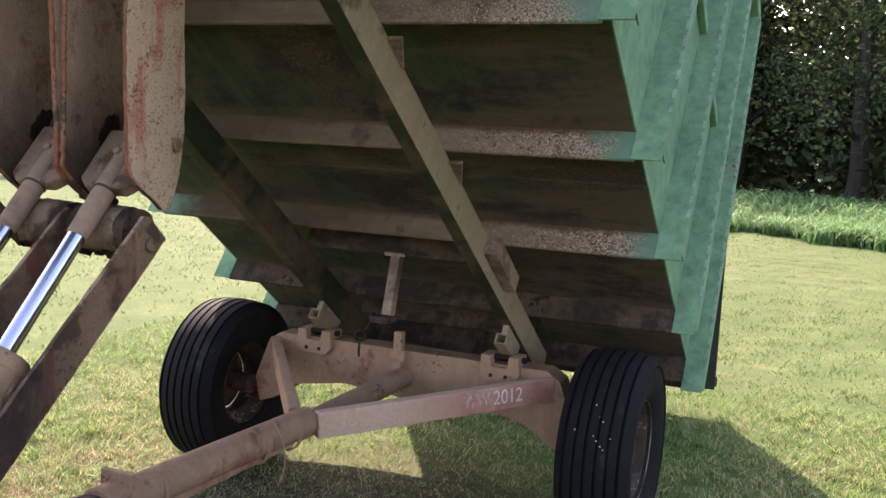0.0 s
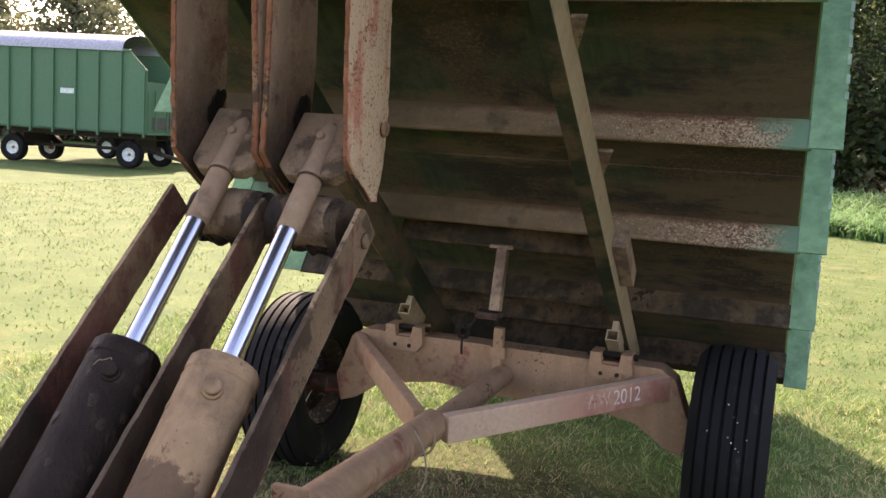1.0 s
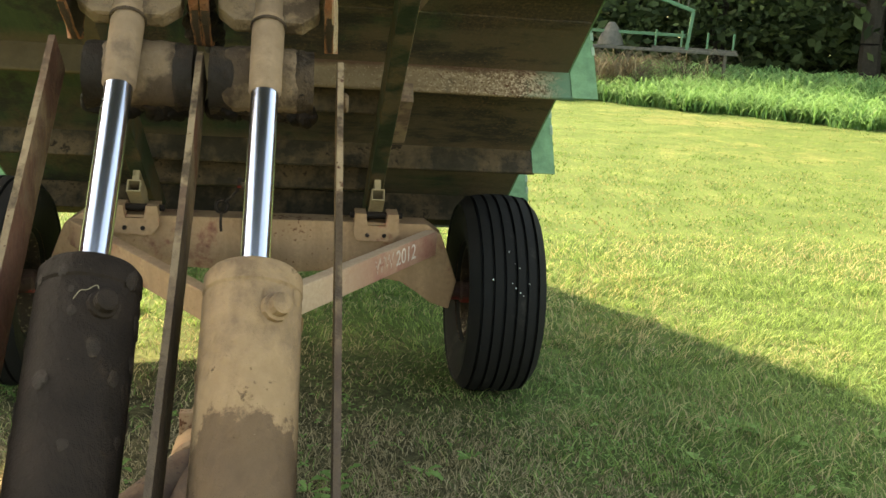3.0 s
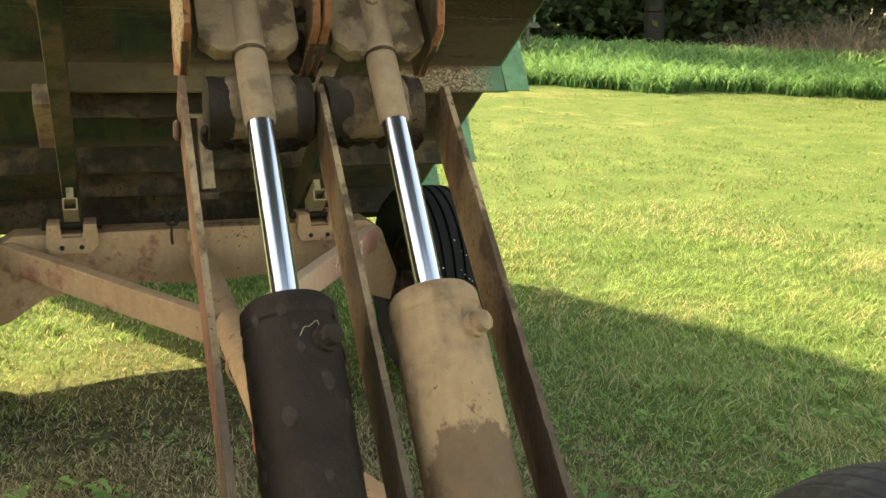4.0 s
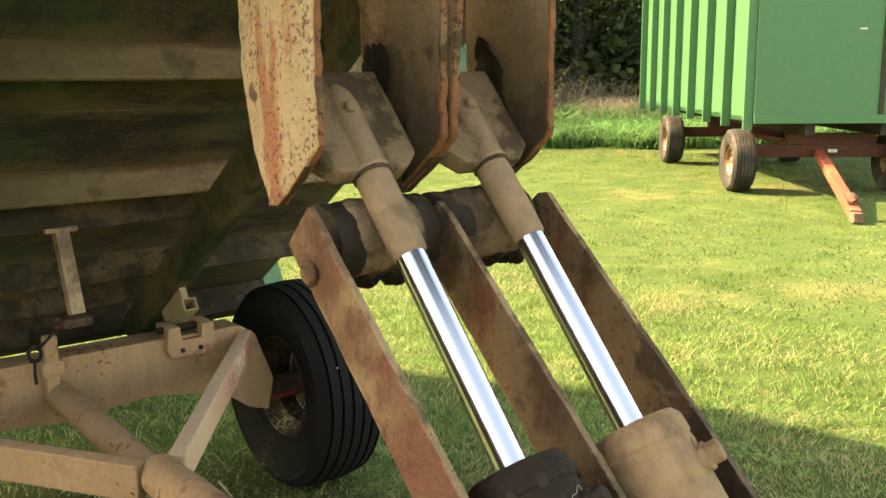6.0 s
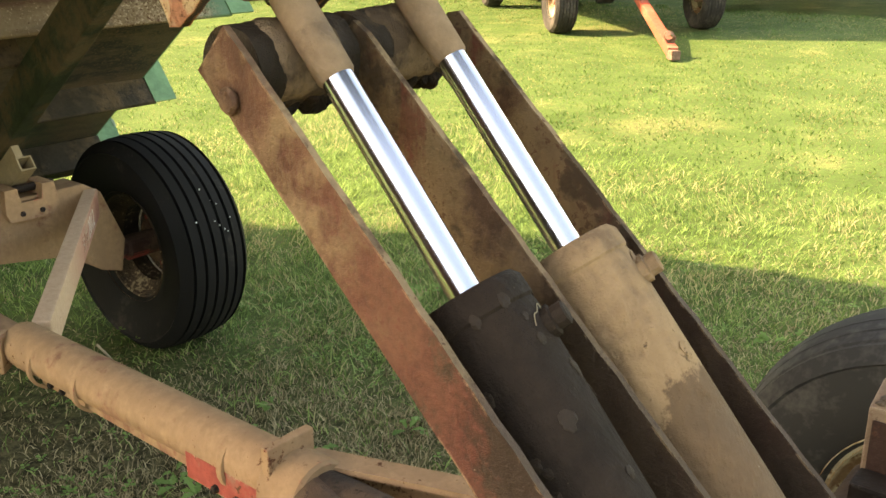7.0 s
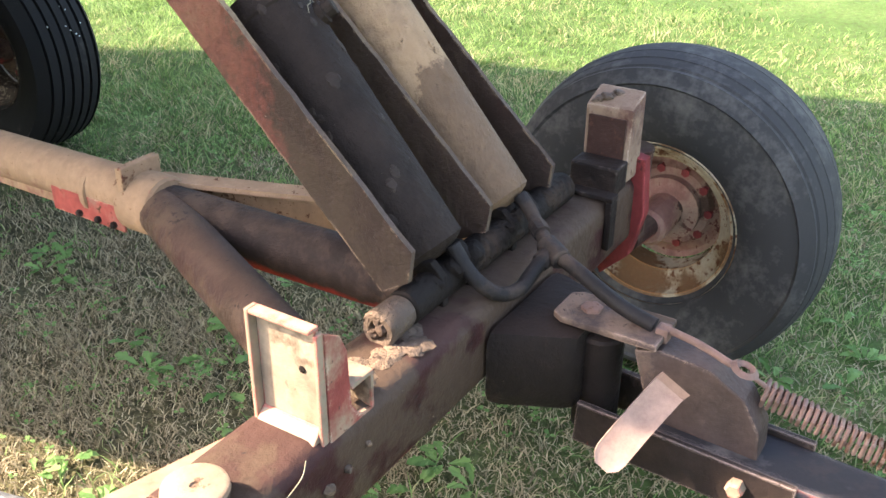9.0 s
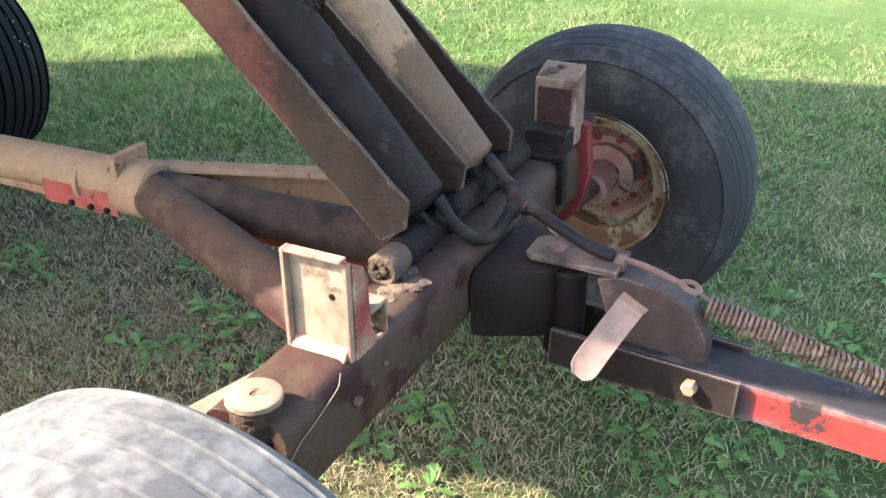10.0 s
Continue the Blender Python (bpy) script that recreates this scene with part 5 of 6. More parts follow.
        for k in range(46 if x < 0 else 22):
            a, u = rnd.uniform(0, 2 * math.pi), 0.47 - 0.42 * rnd.random() ** 1.6
            q = m @ Vector((0.0695 * math.cos(a), 0.0695 * math.sin(a), u))
            n = len(bm.verts)
            clod(bm, (0, 0, 0), rnd.uniform(0.004, 0.011), 400 + k)
            bm.verts.ensure_lookup_table()
            turn = m.to_3x3() @ Matrix.Rotation(a, 3, "Z")
            for v in bm.verts[n:]:
                v.co = q + turn @ Vector((0.22 * v.co.x, v.co.y, 1.3 * v.co.z))
        tagged(add("mud_crust", bm, dark_flake if x < 0 else mat, cyl, "", True), kind="stuff")
        if x < 0:
            pts = [m @ Vector((0.0712 * math.cos(a), 0.0712 * math.sin(a), u)) for a, u in STALK]
            add("dry_stalk", pipe(B(), pts, 0.0007, 5), hair_mat, cyl, "pale dry stalk stuck to the barrel")
        # port boss on the upper side of the barrel
        out = (m.to_3x3() @ Vector((0, 1, 0)))
        out = out if out.z > 0 else -out
        p = m @ Vector((0, 0, 0.415))
        side = Vector((0.55, 0, 0)) + out
        side.normalize()
        bm = B()
        lathe(bm, [(0.021, 0.058), (0.020, 0.076), (0.0155, 0.078), (0.0155, 0.092), (0.012, 0.094)], aim(p, p + side), 12)
        add("port_plug", bm, mat, cyl)
        # block that takes the rod in the upper arms
        bm = B()
        q = m @ Vector((0, 0, 0.99))
        prism(bm, [(-0.083, -0.025), (-0.055, -0.05), (0.055, -0.05), (0.083, -0.025), (0.083, 0.13), (-0.083, 0.13)], "y", -0.014, 0.02, 0.008)
        bmesh.ops.transform(bm, matrix=m @ Matrix.Translation((0, 0, 0.99)), verts=bm.verts)
        add("rod_block", bm, saddle_mud, None, "mud-covered rod block")
        pin = m @ Vector((-0.004, 0, 1.04))
        nose = pin + out * 0.035
        bm = B()
        rod(bm, pin + out * 0.02, nose, 0.010, seg=10, lip=0.003)
        add("bolt_head", bm, rod_mud, cyl)
        # foot lugs on the pivot pipe
        for dx in (-0.04, 0.04):
            bm = B()
            prism(bm, [(0.325, 0.60), (0.40, 0.60), (0.405, 0.645), (0.385, 0.668), (0.35, 0.672), (0.328, 0.65)], "x", x + dx - 0.008, x + dx + 0.008, 0.003)
            add("foot_lug", bm, grease)
        bm = B()
        for k in range(5):
            rnd = random.Random(int(x * 100) + k + 7)
            clod(bm, (x - 0.05 + 0.026 * k, 0.335 + 0.03 * rnd.random(), 0.628 + 0.02 * rnd.random()), 0.012 + 0.010 * rnd.random(), 70 + k)
        tagged(add("grease_clump", bm, grease, None, "", True), kind="stuff")
    # hoses
    hose = add("hydraulic_hose", pipe(B(), [(-0.10, 0.345, 0.68), (-0.098, 0.31, 0.635), (-0.08, 0.275, 0.605), (-0.045, 0.255, 0.60), (-0.01, 0.25, 0.615), (0.03, 0.245, 0.635)], 0.0125, 12), hose_mat, None, "dusty bent hydraulic hose", True)
    add("hydraulic_hose", pipe(B(), [(0.112, 0.34, 0.685), (0.105, 0.315, 0.665), (0.08, 0.285, 0.65), (0.045, 0.245, 0.64), (0.02, 0.18, 0.625), (0.0, 0.10, 0.60), (-0.003, 0.04, 0.585)], 0.0125, 12), hose_mat, None, "dusty hydraulic hose along the tongue", True)
    bm = B()
    rod(bm, (0.052, 0.258, 0.642), (0.028, 0.215, 0.632), 0.019, seg=12, lip=0.003)
    rod(bm, (0.04, 0.238, 0.637), (0.012, 0.25, 0.622), 0.016, seg=12, lip=0.003)
    rod(bm, (0.085, 0.292, 0.652), (0.068, 0.272, 0.648), 0.016, seg=8)
    add("tee_fitting", bm, hose_mat, hose, "steel tee fitting", True)
    return h


build_hoist()

# ---- lawn grass ----


def blades(name, xs, ys, height, width, material, label, category, lean=0.5, zs=None, heading=None):
    """Many single blades, each a bent strip of two triangles and a tip."""
    n = len(xs)
    r = np.random.default_rng(n)
    a = r.uniform(0, 2 * np.pi, n)
    h = height * r.uniform(0.55, 1.25, n)
    w = width * r.uniform(0.6, 1.3, n)
    b = r.uniform(0, 2 * np.pi, n) if heading is None else heading + r.normal(0, 1.35, n)
    k = lean * r.uniform(0.2, 1.0, n) * h
    z0 = np.zeros(n) if zs is None else zs
    cx, cy = np.cos(a) * w / 2, np.sin(a) * w / 2
    dx, dy = np.cos(b) * k, np.sin(b) * k
    v = np.empty((n, 5, 3))
    v[:, 0] = np.stack([xs - cx, ys - cy, z0 - 0.005], 1)
    v[:, 1] = np.stack([xs + cx, ys + cy, z0 - 0.005], 1)
    v[:, 2] = np.stack([xs + 0.8 * cx + 0.35 * dx, ys + 0.8 * cy + 0.35 * dy, z0 + 0.6 * h], 1)
    v[:, 3] = np.stack([xs - 0.8 * cx + 0.35 * dx, ys - 0.8 * cy + 0.35 * dy, z0 + 0.6 * h], 1)
    v[:, 4] = np.stack([xs + dx, ys + dy, z0 + h], 1)
    me = bpy.data.meshes.new(name)
    me.vertices.add(5 * n)
    me.vertices.foreach_set("co", v.ravel())
    base = (np.arange(n) * 5)[:, None]
    loops = (base + np.array([[0, 1, 2, 3, 3, 2, 4]])).ravel()
    me.loops.add(7 * n)
    me.loops.foreach_set("vertex_index", loops)
    me.polygons.add(2 * n)
    me.polygons.foreach_set("loop_start", (np.arange(n)[:, None] * 7 + np.array([[0, 4]])).ravel())
    me.update(calc_edges=True)
    me.materials.append(material)
    return tagged(new(name, me), label, category, kind="stuff")


def near_z(xs, ys):
    """Height of the lawn near the wagon, for many points."""
    z = np.zeros(len(xs))
    for cx in (-0.95, 0.92):
        z -= 0.058 * np.exp(-((xs - cx) ** 2 + (ys - 2.98) ** 2) / 0.35)
    return z


def patchy(x, y, seed, size):
    """Smooth uneven patches over the lawn, about -1 to 1."""
    r = np.random.default_rng(seed)
    v = np.zeros(len(x))
    for _ in range(9):
        a, k, p = r.uniform(0, 6.28), r.uniform(0.6, 2.2) * 6.28 / size, r.uniform(0, 6.28)
        v += np.sin((x * np.cos(a) + y * np.sin(a)) * k + p)
    return v / 4.2


def worn_at(x, y):
    """How worn the turf is: most under the reach, and where wheels turn."""
    return np.exp(-((x - 0.1) ** 2 / 1.3 + (y - 1.4) ** 2 / 2.2)) + 0.6 * np.exp(-((x + 0.6) ** 2 / 1.2 + (y - 0.8) ** 2 / 1.5)) + 0.7 * np.exp(-((x - 2.6) ** 2 / 1.0 + (y - 0.5) ** 2 / 1.5)) + 1.3 * np.exp(-((x - 1.6) ** 2 / 1.4 + (y + 0.3) ** 2 / 0.9)) + 0.6 * np.exp(-((x + 2.3) ** 2 / 1.2 + (y - 3.2) ** 2 / 3.0))


def thinning(x, y):
    """One in the middle of the close turf, falling to nothing at its edges."""
    return np.clip(np.minimum(np.minimum(4.4 - x, x + 3.6), 5.8 - y) / 1.9, 0, 1)


def bare_at(x, y):
    """Thin trampled ground under the rear axle."""
    return np.exp(-((x - 0.05) ** 2 / 0.9 + (y - 2.75) ** 2 / 0.9))


def lush_at(x, y):
    """Longer, greener turf beside the wagon, in loose patches."""
    side = (0.5 + 0.5 * np.tanh((np.abs(x - 0.1) - 0.75) * 2.2)) * (0.5 + 0.5 * np.tanh((y - 1.5) * 1.6))
    return np.clip(side * (0.62 + 0.75 * patchy(x, y, 12, 1.5)), 0, 1)


def combed(x, y):
    """The way the longer blades lie over, turning slowly across the lawn."""
    return 2.6 * patchy(x, y, 23, 1.9) + 0.9 * patchy(x, y, 24, 0.6)


def lawn_grass():
    r = np.random.default_rng(5)
    # close turf round the wagon, thin where it is worn
    n = 440000
    x, y = r.uniform(-3.2, 4.4, n), r.uniform(-1.5, 5.6, n)
    worn = np.clip(np.exp(-((x - 0.1) ** 2 / 1.3 + (y - 1.4) ** 2 / 2.2)) + 0.85 * np.exp(-((x + 0.5) ** 2 / 1.2 + (y - 0.9) ** 2 / 1.6)), 0, 1)
    tuft = 0.5 + 0.5 * patchy(x, y, 2, 0.28)
    keep = r.uniform(0, 1, n) < (0.06 + 0.94 * np.clip(tuft, 0, 1) ** 1.4) * (1 - 0.80 * worn) * (1 - 0.92 * bare_at(x, y)) * (0.25 + 0.75 * thinning(x, y))
    x, y, tuft = x[keep], y[keep], tuft[keep]
    lush = lush_at(x, y)
    tall = (0.014 + 0.018 * np.clip(tuft, 0, 1.3) + 0.020 * lush) * np.where(r.uniform(0, 1, len(x)) < 0.08, 1.7, 1.0)
    blades("lawn_grass", x, y, tall, 0.0044, blade_mat, "short mown grass in small uneven tufts", "grass", 2.3, near_z(x, y), combed(x, y))
    # long blades lying over in swathes beside the wagon
    n = 70000
    x, y = r.uniform(-2.2, 4.4, n), r.uniform(-1.5, 5.6, n)
    keep = r.uniform(0.1, 1.1, n) < lush_at(x, y) * thinning(x, y) * (0.75 + 0.5 * patchy(x, y, 31, 0.4))
    x, y = x[keep], y[keep]
    blades("grass_tufts", x, y, 0.036, 0.0044, tuft_mat, "longer green grass lying over in swathes", "grass", 2.8, near_z(x, y), combed(x, y))
    # dead clippings lying flat, thickest on the worn ground under the wagon
    n = 240000
    x, y = r.uniform(-3.4, 4.4, n), r.uniform(-1.6, 5.8, n)
    worn = worn_at(x, y)
    keep = r.uniform(-0.1, 1.1, n) < worn + 0.24 + 0.42 * patchy(x, y, 4, 0.55) - 0.9 * bare_at(x, y) - 0.8 * (1 - thinning(x, y)) - 0.75 * lush_at(x, y)
    x, y = x[keep], y[keep]
    blades("dry_clippings", x, y, 0.012, 0.0032, straw_mat, "dead grass clippings lying on the lawn", "grass clippings", 4.0, near_z(x, y) + 0.004)
    n = 170000
    x, y = r.normal(-0.25, 1.0, n), r.normal(1.5, 0.95, n)
    keep = (r.uniform(-1.2, 0.9, n) < patchy(x, y, 6, 0.5)) & (r.uniform(0, 1, n) > 0.8 * bare_at(x, y))
    x, y = x[keep], y[keep]
    blades("brown_thatch", x, y, 0.018, 0.0036, thatch_mat, "brown dead thatch under the reach", "grass clippings", 2.6, near_z(x, y) + 0.003)
    # the open lawn: blades in clumps, dead ones between them
    n = 215000
    x, y = -2.5 + 16.5 * r.uniform(0, 1, n) ** 1.2, r.uniform(1.0, 15, n)
    keep = (r.uniform(-0.9, 0.8, n) < patchy(x, y, 41, 0.7)) & ((x > 3.2) | (y > 3.9))
    x, y = x[keep], y[keep]
    blades("lawn_grass", x, y, 0.022 * (1.0 + 0.5 * patchy(x, y, 42, 1.1)).clip(0.4, 2.0), 0.0085, far_blade, "mown grass further out on the lawn", "grass", 1.9)
    n = 105000
    x, y = -2.5 + 16.5 * r.uniform(0, 1, n) ** 1.2, r.uniform(1.0, 15, n)
    keep = (r.uniform(-0.8, 1.1, n) < patchy(x, y, 43, 0.6) + 0.7 * patchy(x, y, 45, 2.4)) & ((x > 3.4) | (y > 4.2))
    x, y = x[keep], y[keep]
    blades("dry_clippings", x, y, 0.012, 0.008, open_straw, "dry clippings scattered on the open lawn", "grass clippings", 3.0)
    n = 110000
    x, y = r.uniform(-14, 12, n), r.uniform(0, 22, n)
    keep = ~((x > -2.4) & (y < 15)) & (r.uniform(-1.0, 0.8, n) < patchy(x, y, 44, 1.0))
    blades("lawn_grass", x[keep], y[keep], 0.024, 0.012, far_blade, "mown grass beyond the wagon", "grass", 2.0)


def clover():
    """Broad weed rosettes among the grass: toothed leaves spreading from one root."""
    r = random.Random(8)
    verts, faces = [], []
    shape = ((0, 0.12, 0), (0.3, 0.55, 0.5), (0.45, 0.42, 0.6), (0.62, 1.0, 0.7), (0.74, 0.62, 0.8), (0.88, 0.6, 0.9), (1.0, 0.0, 1.0), (0.88, -0.6, 0.9), (0.74, -0.62, 0.8), (0.62, -1.0, 0.7), (0.45, -0.42, 0.6), (0.3, -0.55, 0.5), (0, -0.12, 0))
    for _ in range(115):
        gx, gy = r.uniform(-1.5, 2.4), -1.3 + 3.6 * r.random() ** 1.5
        for _ in range(r.randint(1, 6)):
            x, y = gx + r.gauss(0, 0.11), gy + r.gauss(0, 0.11)
            for _ in range(r.randint(4, 8)):
                a, L = r.uniform(0, 6.28), r.uniform(0.025, 0.06)
                w, rise, droop = L * r.uniform(0.22, 0.36), r.uniform(0.25, 0.8), r.uniform(0.2, 0.7)
                ca, sa = math.cos(a), math.sin(a)
                i = len(verts)
                for u, v, q in shape:
                    verts.append((x + L * (0.25 + u) * ca - w * v * sa, y + L * (0.25 + u) * sa + w * v * ca, 0.016 + L * (rise * u - droop * u * u) + 0.25 * w * abs(v)))
                faces.append(tuple(range(i, i + len(shape))))
    stuff("lawn_weeds", verts, faces, clover_mat, "small broad-leaved weeds in the lawn", "weeds")


def clover_leaves():
    """Low clover: three round leaflets on a stalk, in loose patches."""
    r = np.random.default_rng(77)
    n = 13000
    x, y = r.uniform(-1.7, 3.0, n), r.uniform(-1.4, 3.0, n)
    keep = r.uniform(-0.2, 1.6, n) < patchy(x, y, 61, 0.8) + 0.35 * patchy(x, y, 62, 0.25)
    x, y = x[keep], y[keep]
    n = len(x)
    z = r.uniform(0.014, 0.034, n)
    base, size = r.uniform(0, 6.28, n), r.uniform(0.007, 0.013, n)
    verts, faces = [], []
    for k in range(3):
        a = base + 2.09 * k + r.normal(0, 0.2, n)
        ca, sa, tilt = np.cos(a), np.sin(a), r.uniform(-0.2, 0.5, n)
        ring = []
        for u, w in ((0.05, 0.0), (0.55, 0.42), (1.0, 0.50), (1.28, 0.0), (1.0, -0.50), (0.55, -0.42)):
            ring.append(np.stack([x + size * (u * ca - w * sa), y + size * (u * sa + w * ca), z + size * (tilt * u + 0.25 * abs(w))], 1))
        i = len(verts)
        verts += [tuple(p) for p in np.stack(ring, 1).reshape(-1, 3)]
        faces += [tuple(range(i + 6 * q, i + 6 * q + 6)) for q in range(n)]
    stuff("clover", verts, faces, clover_mat, "low green clover leaves among the grass", "clover")


# edge of the unmown strip: a line across the lawn
EDGE0, EDGE1 = Vector((-14.0, 26.5)), Vector((22.0, 8.6))


def edge_point(u, d):
    along = EDGE1 - EDGE0
    side = Vector((-along.y, along.x)).normalized()
    p = EDGE0 + along * u + side * d
    return p.x, p.y


def tall_grass():
    """Arching clumps, falling over towards the lawn."""
    r = np.random.default_rng(11)
    along = np.array(EDGE1 - EDGE0)
    side = np.array([-along[1], along[0]]) / np.hypot(*along)
    n, k = 3900, 17
    u, d = np.repeat(r.uniform(0, 1, n), k), np.repeat(4.2 * r.uniform(0, 1, n) ** 1.5, k)
    tall = np.repeat(r.uniform(0.6, 1.25, n), k)
    wave = 0.35 * np.sin(u * 37) + 0.25 * np.sin(u * 83 + 1) + 0.18 * np.sin(u * 190)
    xs = EDGE0[0] + along[0] * u + side[0] * (d + wave + 0.3) + r.normal(0, 0.11, n * k)
    ys = EDGE0[1] + along[1] * u + side[1] * (d + wave + 0.3) + r.normal(0, 0.11, n * k)
    arching("tall_grass", xs, ys, (0.36 + 0.07 * d) * tall, 0.024, tall_mat, "unmown strip of tall drooping grass at the wood's edge", r)
    n, k = 900, 16
    u, d = np.repeat(r.uniform(0, 1, n), k), np.repeat(r.uniform(3, 8, n), k)
    xs = EDGE0[0] + along[0] * u + side[0] * d + r.normal(0, 0.2, n * k)
    ys = EDGE0[1] + along[1] * u + side[1] * d + r.normal(0, 0.2, n * k)
    arching("tall_grass", xs, ys, np.full(n * k, 0.72), 0.036, tall_mat, "tall grass running back under the trees", r)


def arching(name, xs, ys, height, width, material, label, r, category="tall grass"):
    """Blades in three joints that rise, bow over and hang."""
    n = len(xs)
    a = r.uniform(0, 2 * np.pi, n)
    h, w = height * r.uniform(0.6, 1.2, n), width * r.uniform(0.6, 1.3, n)
    reach = h * r.uniform(0.7, 2.0, n)
    dx, dy = np.cos(a), np.sin(a)
    v = np.empty((n, 7, 3))
    for j, (s, z, t) in enumerate(((0.0, 0.0, 1.0), (0.2, 0.6, 0.95), (0.6, 0.88, 0.7))):
        for q, sg in ((2 * j, -1), (2 * j + 1, 1)):
            v[:, q] = np.stack([xs + dx * reach * s - sg * dy * w * t / 2, ys + dy * reach * s + sg * dx * w * t / 2, z * h], 1)
    v[:, 6] = np.stack([xs + dx * reach * 1.05, ys + dy * reach * 1.05, h * r.uniform(0.25, 0.85, n)], 1)
    me = bpy.data.meshes.new(name)
    me.vertices.add(7 * n)
    me.vertices.foreach_set("co", v.ravel())
    loops = ((np.arange(n) * 7)[:, None] + np.array([[0, 1, 3, 2, 2, 3, 5, 4, 4, 5, 6]])).ravel()
    me.loops.add(11 * n)
    me.loops.foreach_set("vertex_index", loops)
    me.polygons.add(3 * n)
    me.polygons.foreach_set("loop_start", (np.arange(n)[:, None] * 11 + np.array([[0, 4, 8]])).ravel())
    me.update(calc_edges=True)
    me.materials.append(material)
    return tagged(new(name, me), label, category, kind="stuff")


# ---- trees ----


def leaf_cloud(bm_v, bm_f, c, rx, rz, n, size, rnd, hang=0.0):
    for _ in range(n):
        while True:
            p = Vector((rnd.uniform(-1, 1), rnd.uniform(-1, 1), rnd.uniform(-1, 1)))
            if 0.25 < p.length < 1:
                break
        o = Vector((c[0] + p.x * rx, c[1] + p.y * rx, c[2] + p.z * rz))
        d = Vector((rnd.gauss(0, 1), rnd.gauss(0, 1), rnd.gauss(0, 0.6) - hang)).normalized()
        w = d.orthogonal().normalized()
        w = Matrix.Rotation(rnd.uniform(0, 6.28), 3, d) @ w
        L = size * rnd.uniform(0.6, 1.4)
        i = len(bm_v)
        bm_v += [o, o + d * L * 0.5 + w * L * 0.28, o + d * L, o + d * L * 0.5 - w * L * 0.28]
        bm_f.append((i, i + 1, i + 2, i + 3))


def make_tree(seed, height, spread, leaf, low, count, label, size=0.145, fill=1.08):
    """A tapered trunk with limbs and a crown of separate leaf sprays."""
    rnd = random.Random(seed)
    tree = thing("tree", label, "tree", pose(0, -60 - 12 * seed, 0), "trees of the wood")
    bm = B()
    p, r = Vector((0, 0, -0.1)), 0.16 + height * 0.012
    spine = [p]
    for k in range(7):
        p = p + Vector((rnd.gauss(0, 0.12), rnd.gauss(0, 0.12), height / 7.5))
        spine.append(p)
    pipe_r = [r * (1 - 0.11 * k) for k in range(8)]
    for k in range(7):
        lathe(bm, [(pipe_r[k], 0), (pipe_r[k + 1], (spine[k + 1] - spine[k]).length)], aim(spine[k], spine[k + 1]), 9, cap=True)
    centres = []
    limbs = int(count)
    for k in range(limbs):
        f = low + (1 - low) * k / max(1, limbs - 1)
        z = f * height * 0.93
        i = min(6, int(z / height * 7.5))
        a = k * 2.4 + rnd.uniform(-0.4, 0.4)
        reach = spread * (1.15 - 0.75 * f) * rnd.uniform(0.6, 1.1)
        e = Vector((math.cos(a) * reach, math.sin(a) * reach, z + reach * rnd.uniform(-0.05, 0.4)))
        s = spine[i].lerp(spine[i + 1], 0.5)
        mid = s.lerp(e, 0.5) + Vector((0, 0, 0.15 * reach))
        rr = 0.03 + 0.022 * reach
        lathe(bm, [(rr, 0), (rr * 0.65, (mid - s).length)], aim(s, mid), 6)
        lathe(bm, [(rr * 0.65, 0), (rr * 0.2, (e - mid).length)], aim(mid, e), 6)
        centres += [(e, reach * 0.5), (mid, reach * 0.42)]
    part("trunk", bm, bark_mat, tree, "", True)
    verts, faces = [], []
    for c, rad in centres:
        leaf_cloud(verts, faces, c, max(0.5, rad), max(0.4, rad * 0.75), int(fill * (120 + 80 * rad)), size, rnd, 0.35)
    me = bpy.data.meshes.new("crown")
    me.from_pydata(verts, [], faces)
    me.materials.append(leaf)
    crown = new("crown", me)
    crown.parent = tree
    return tree


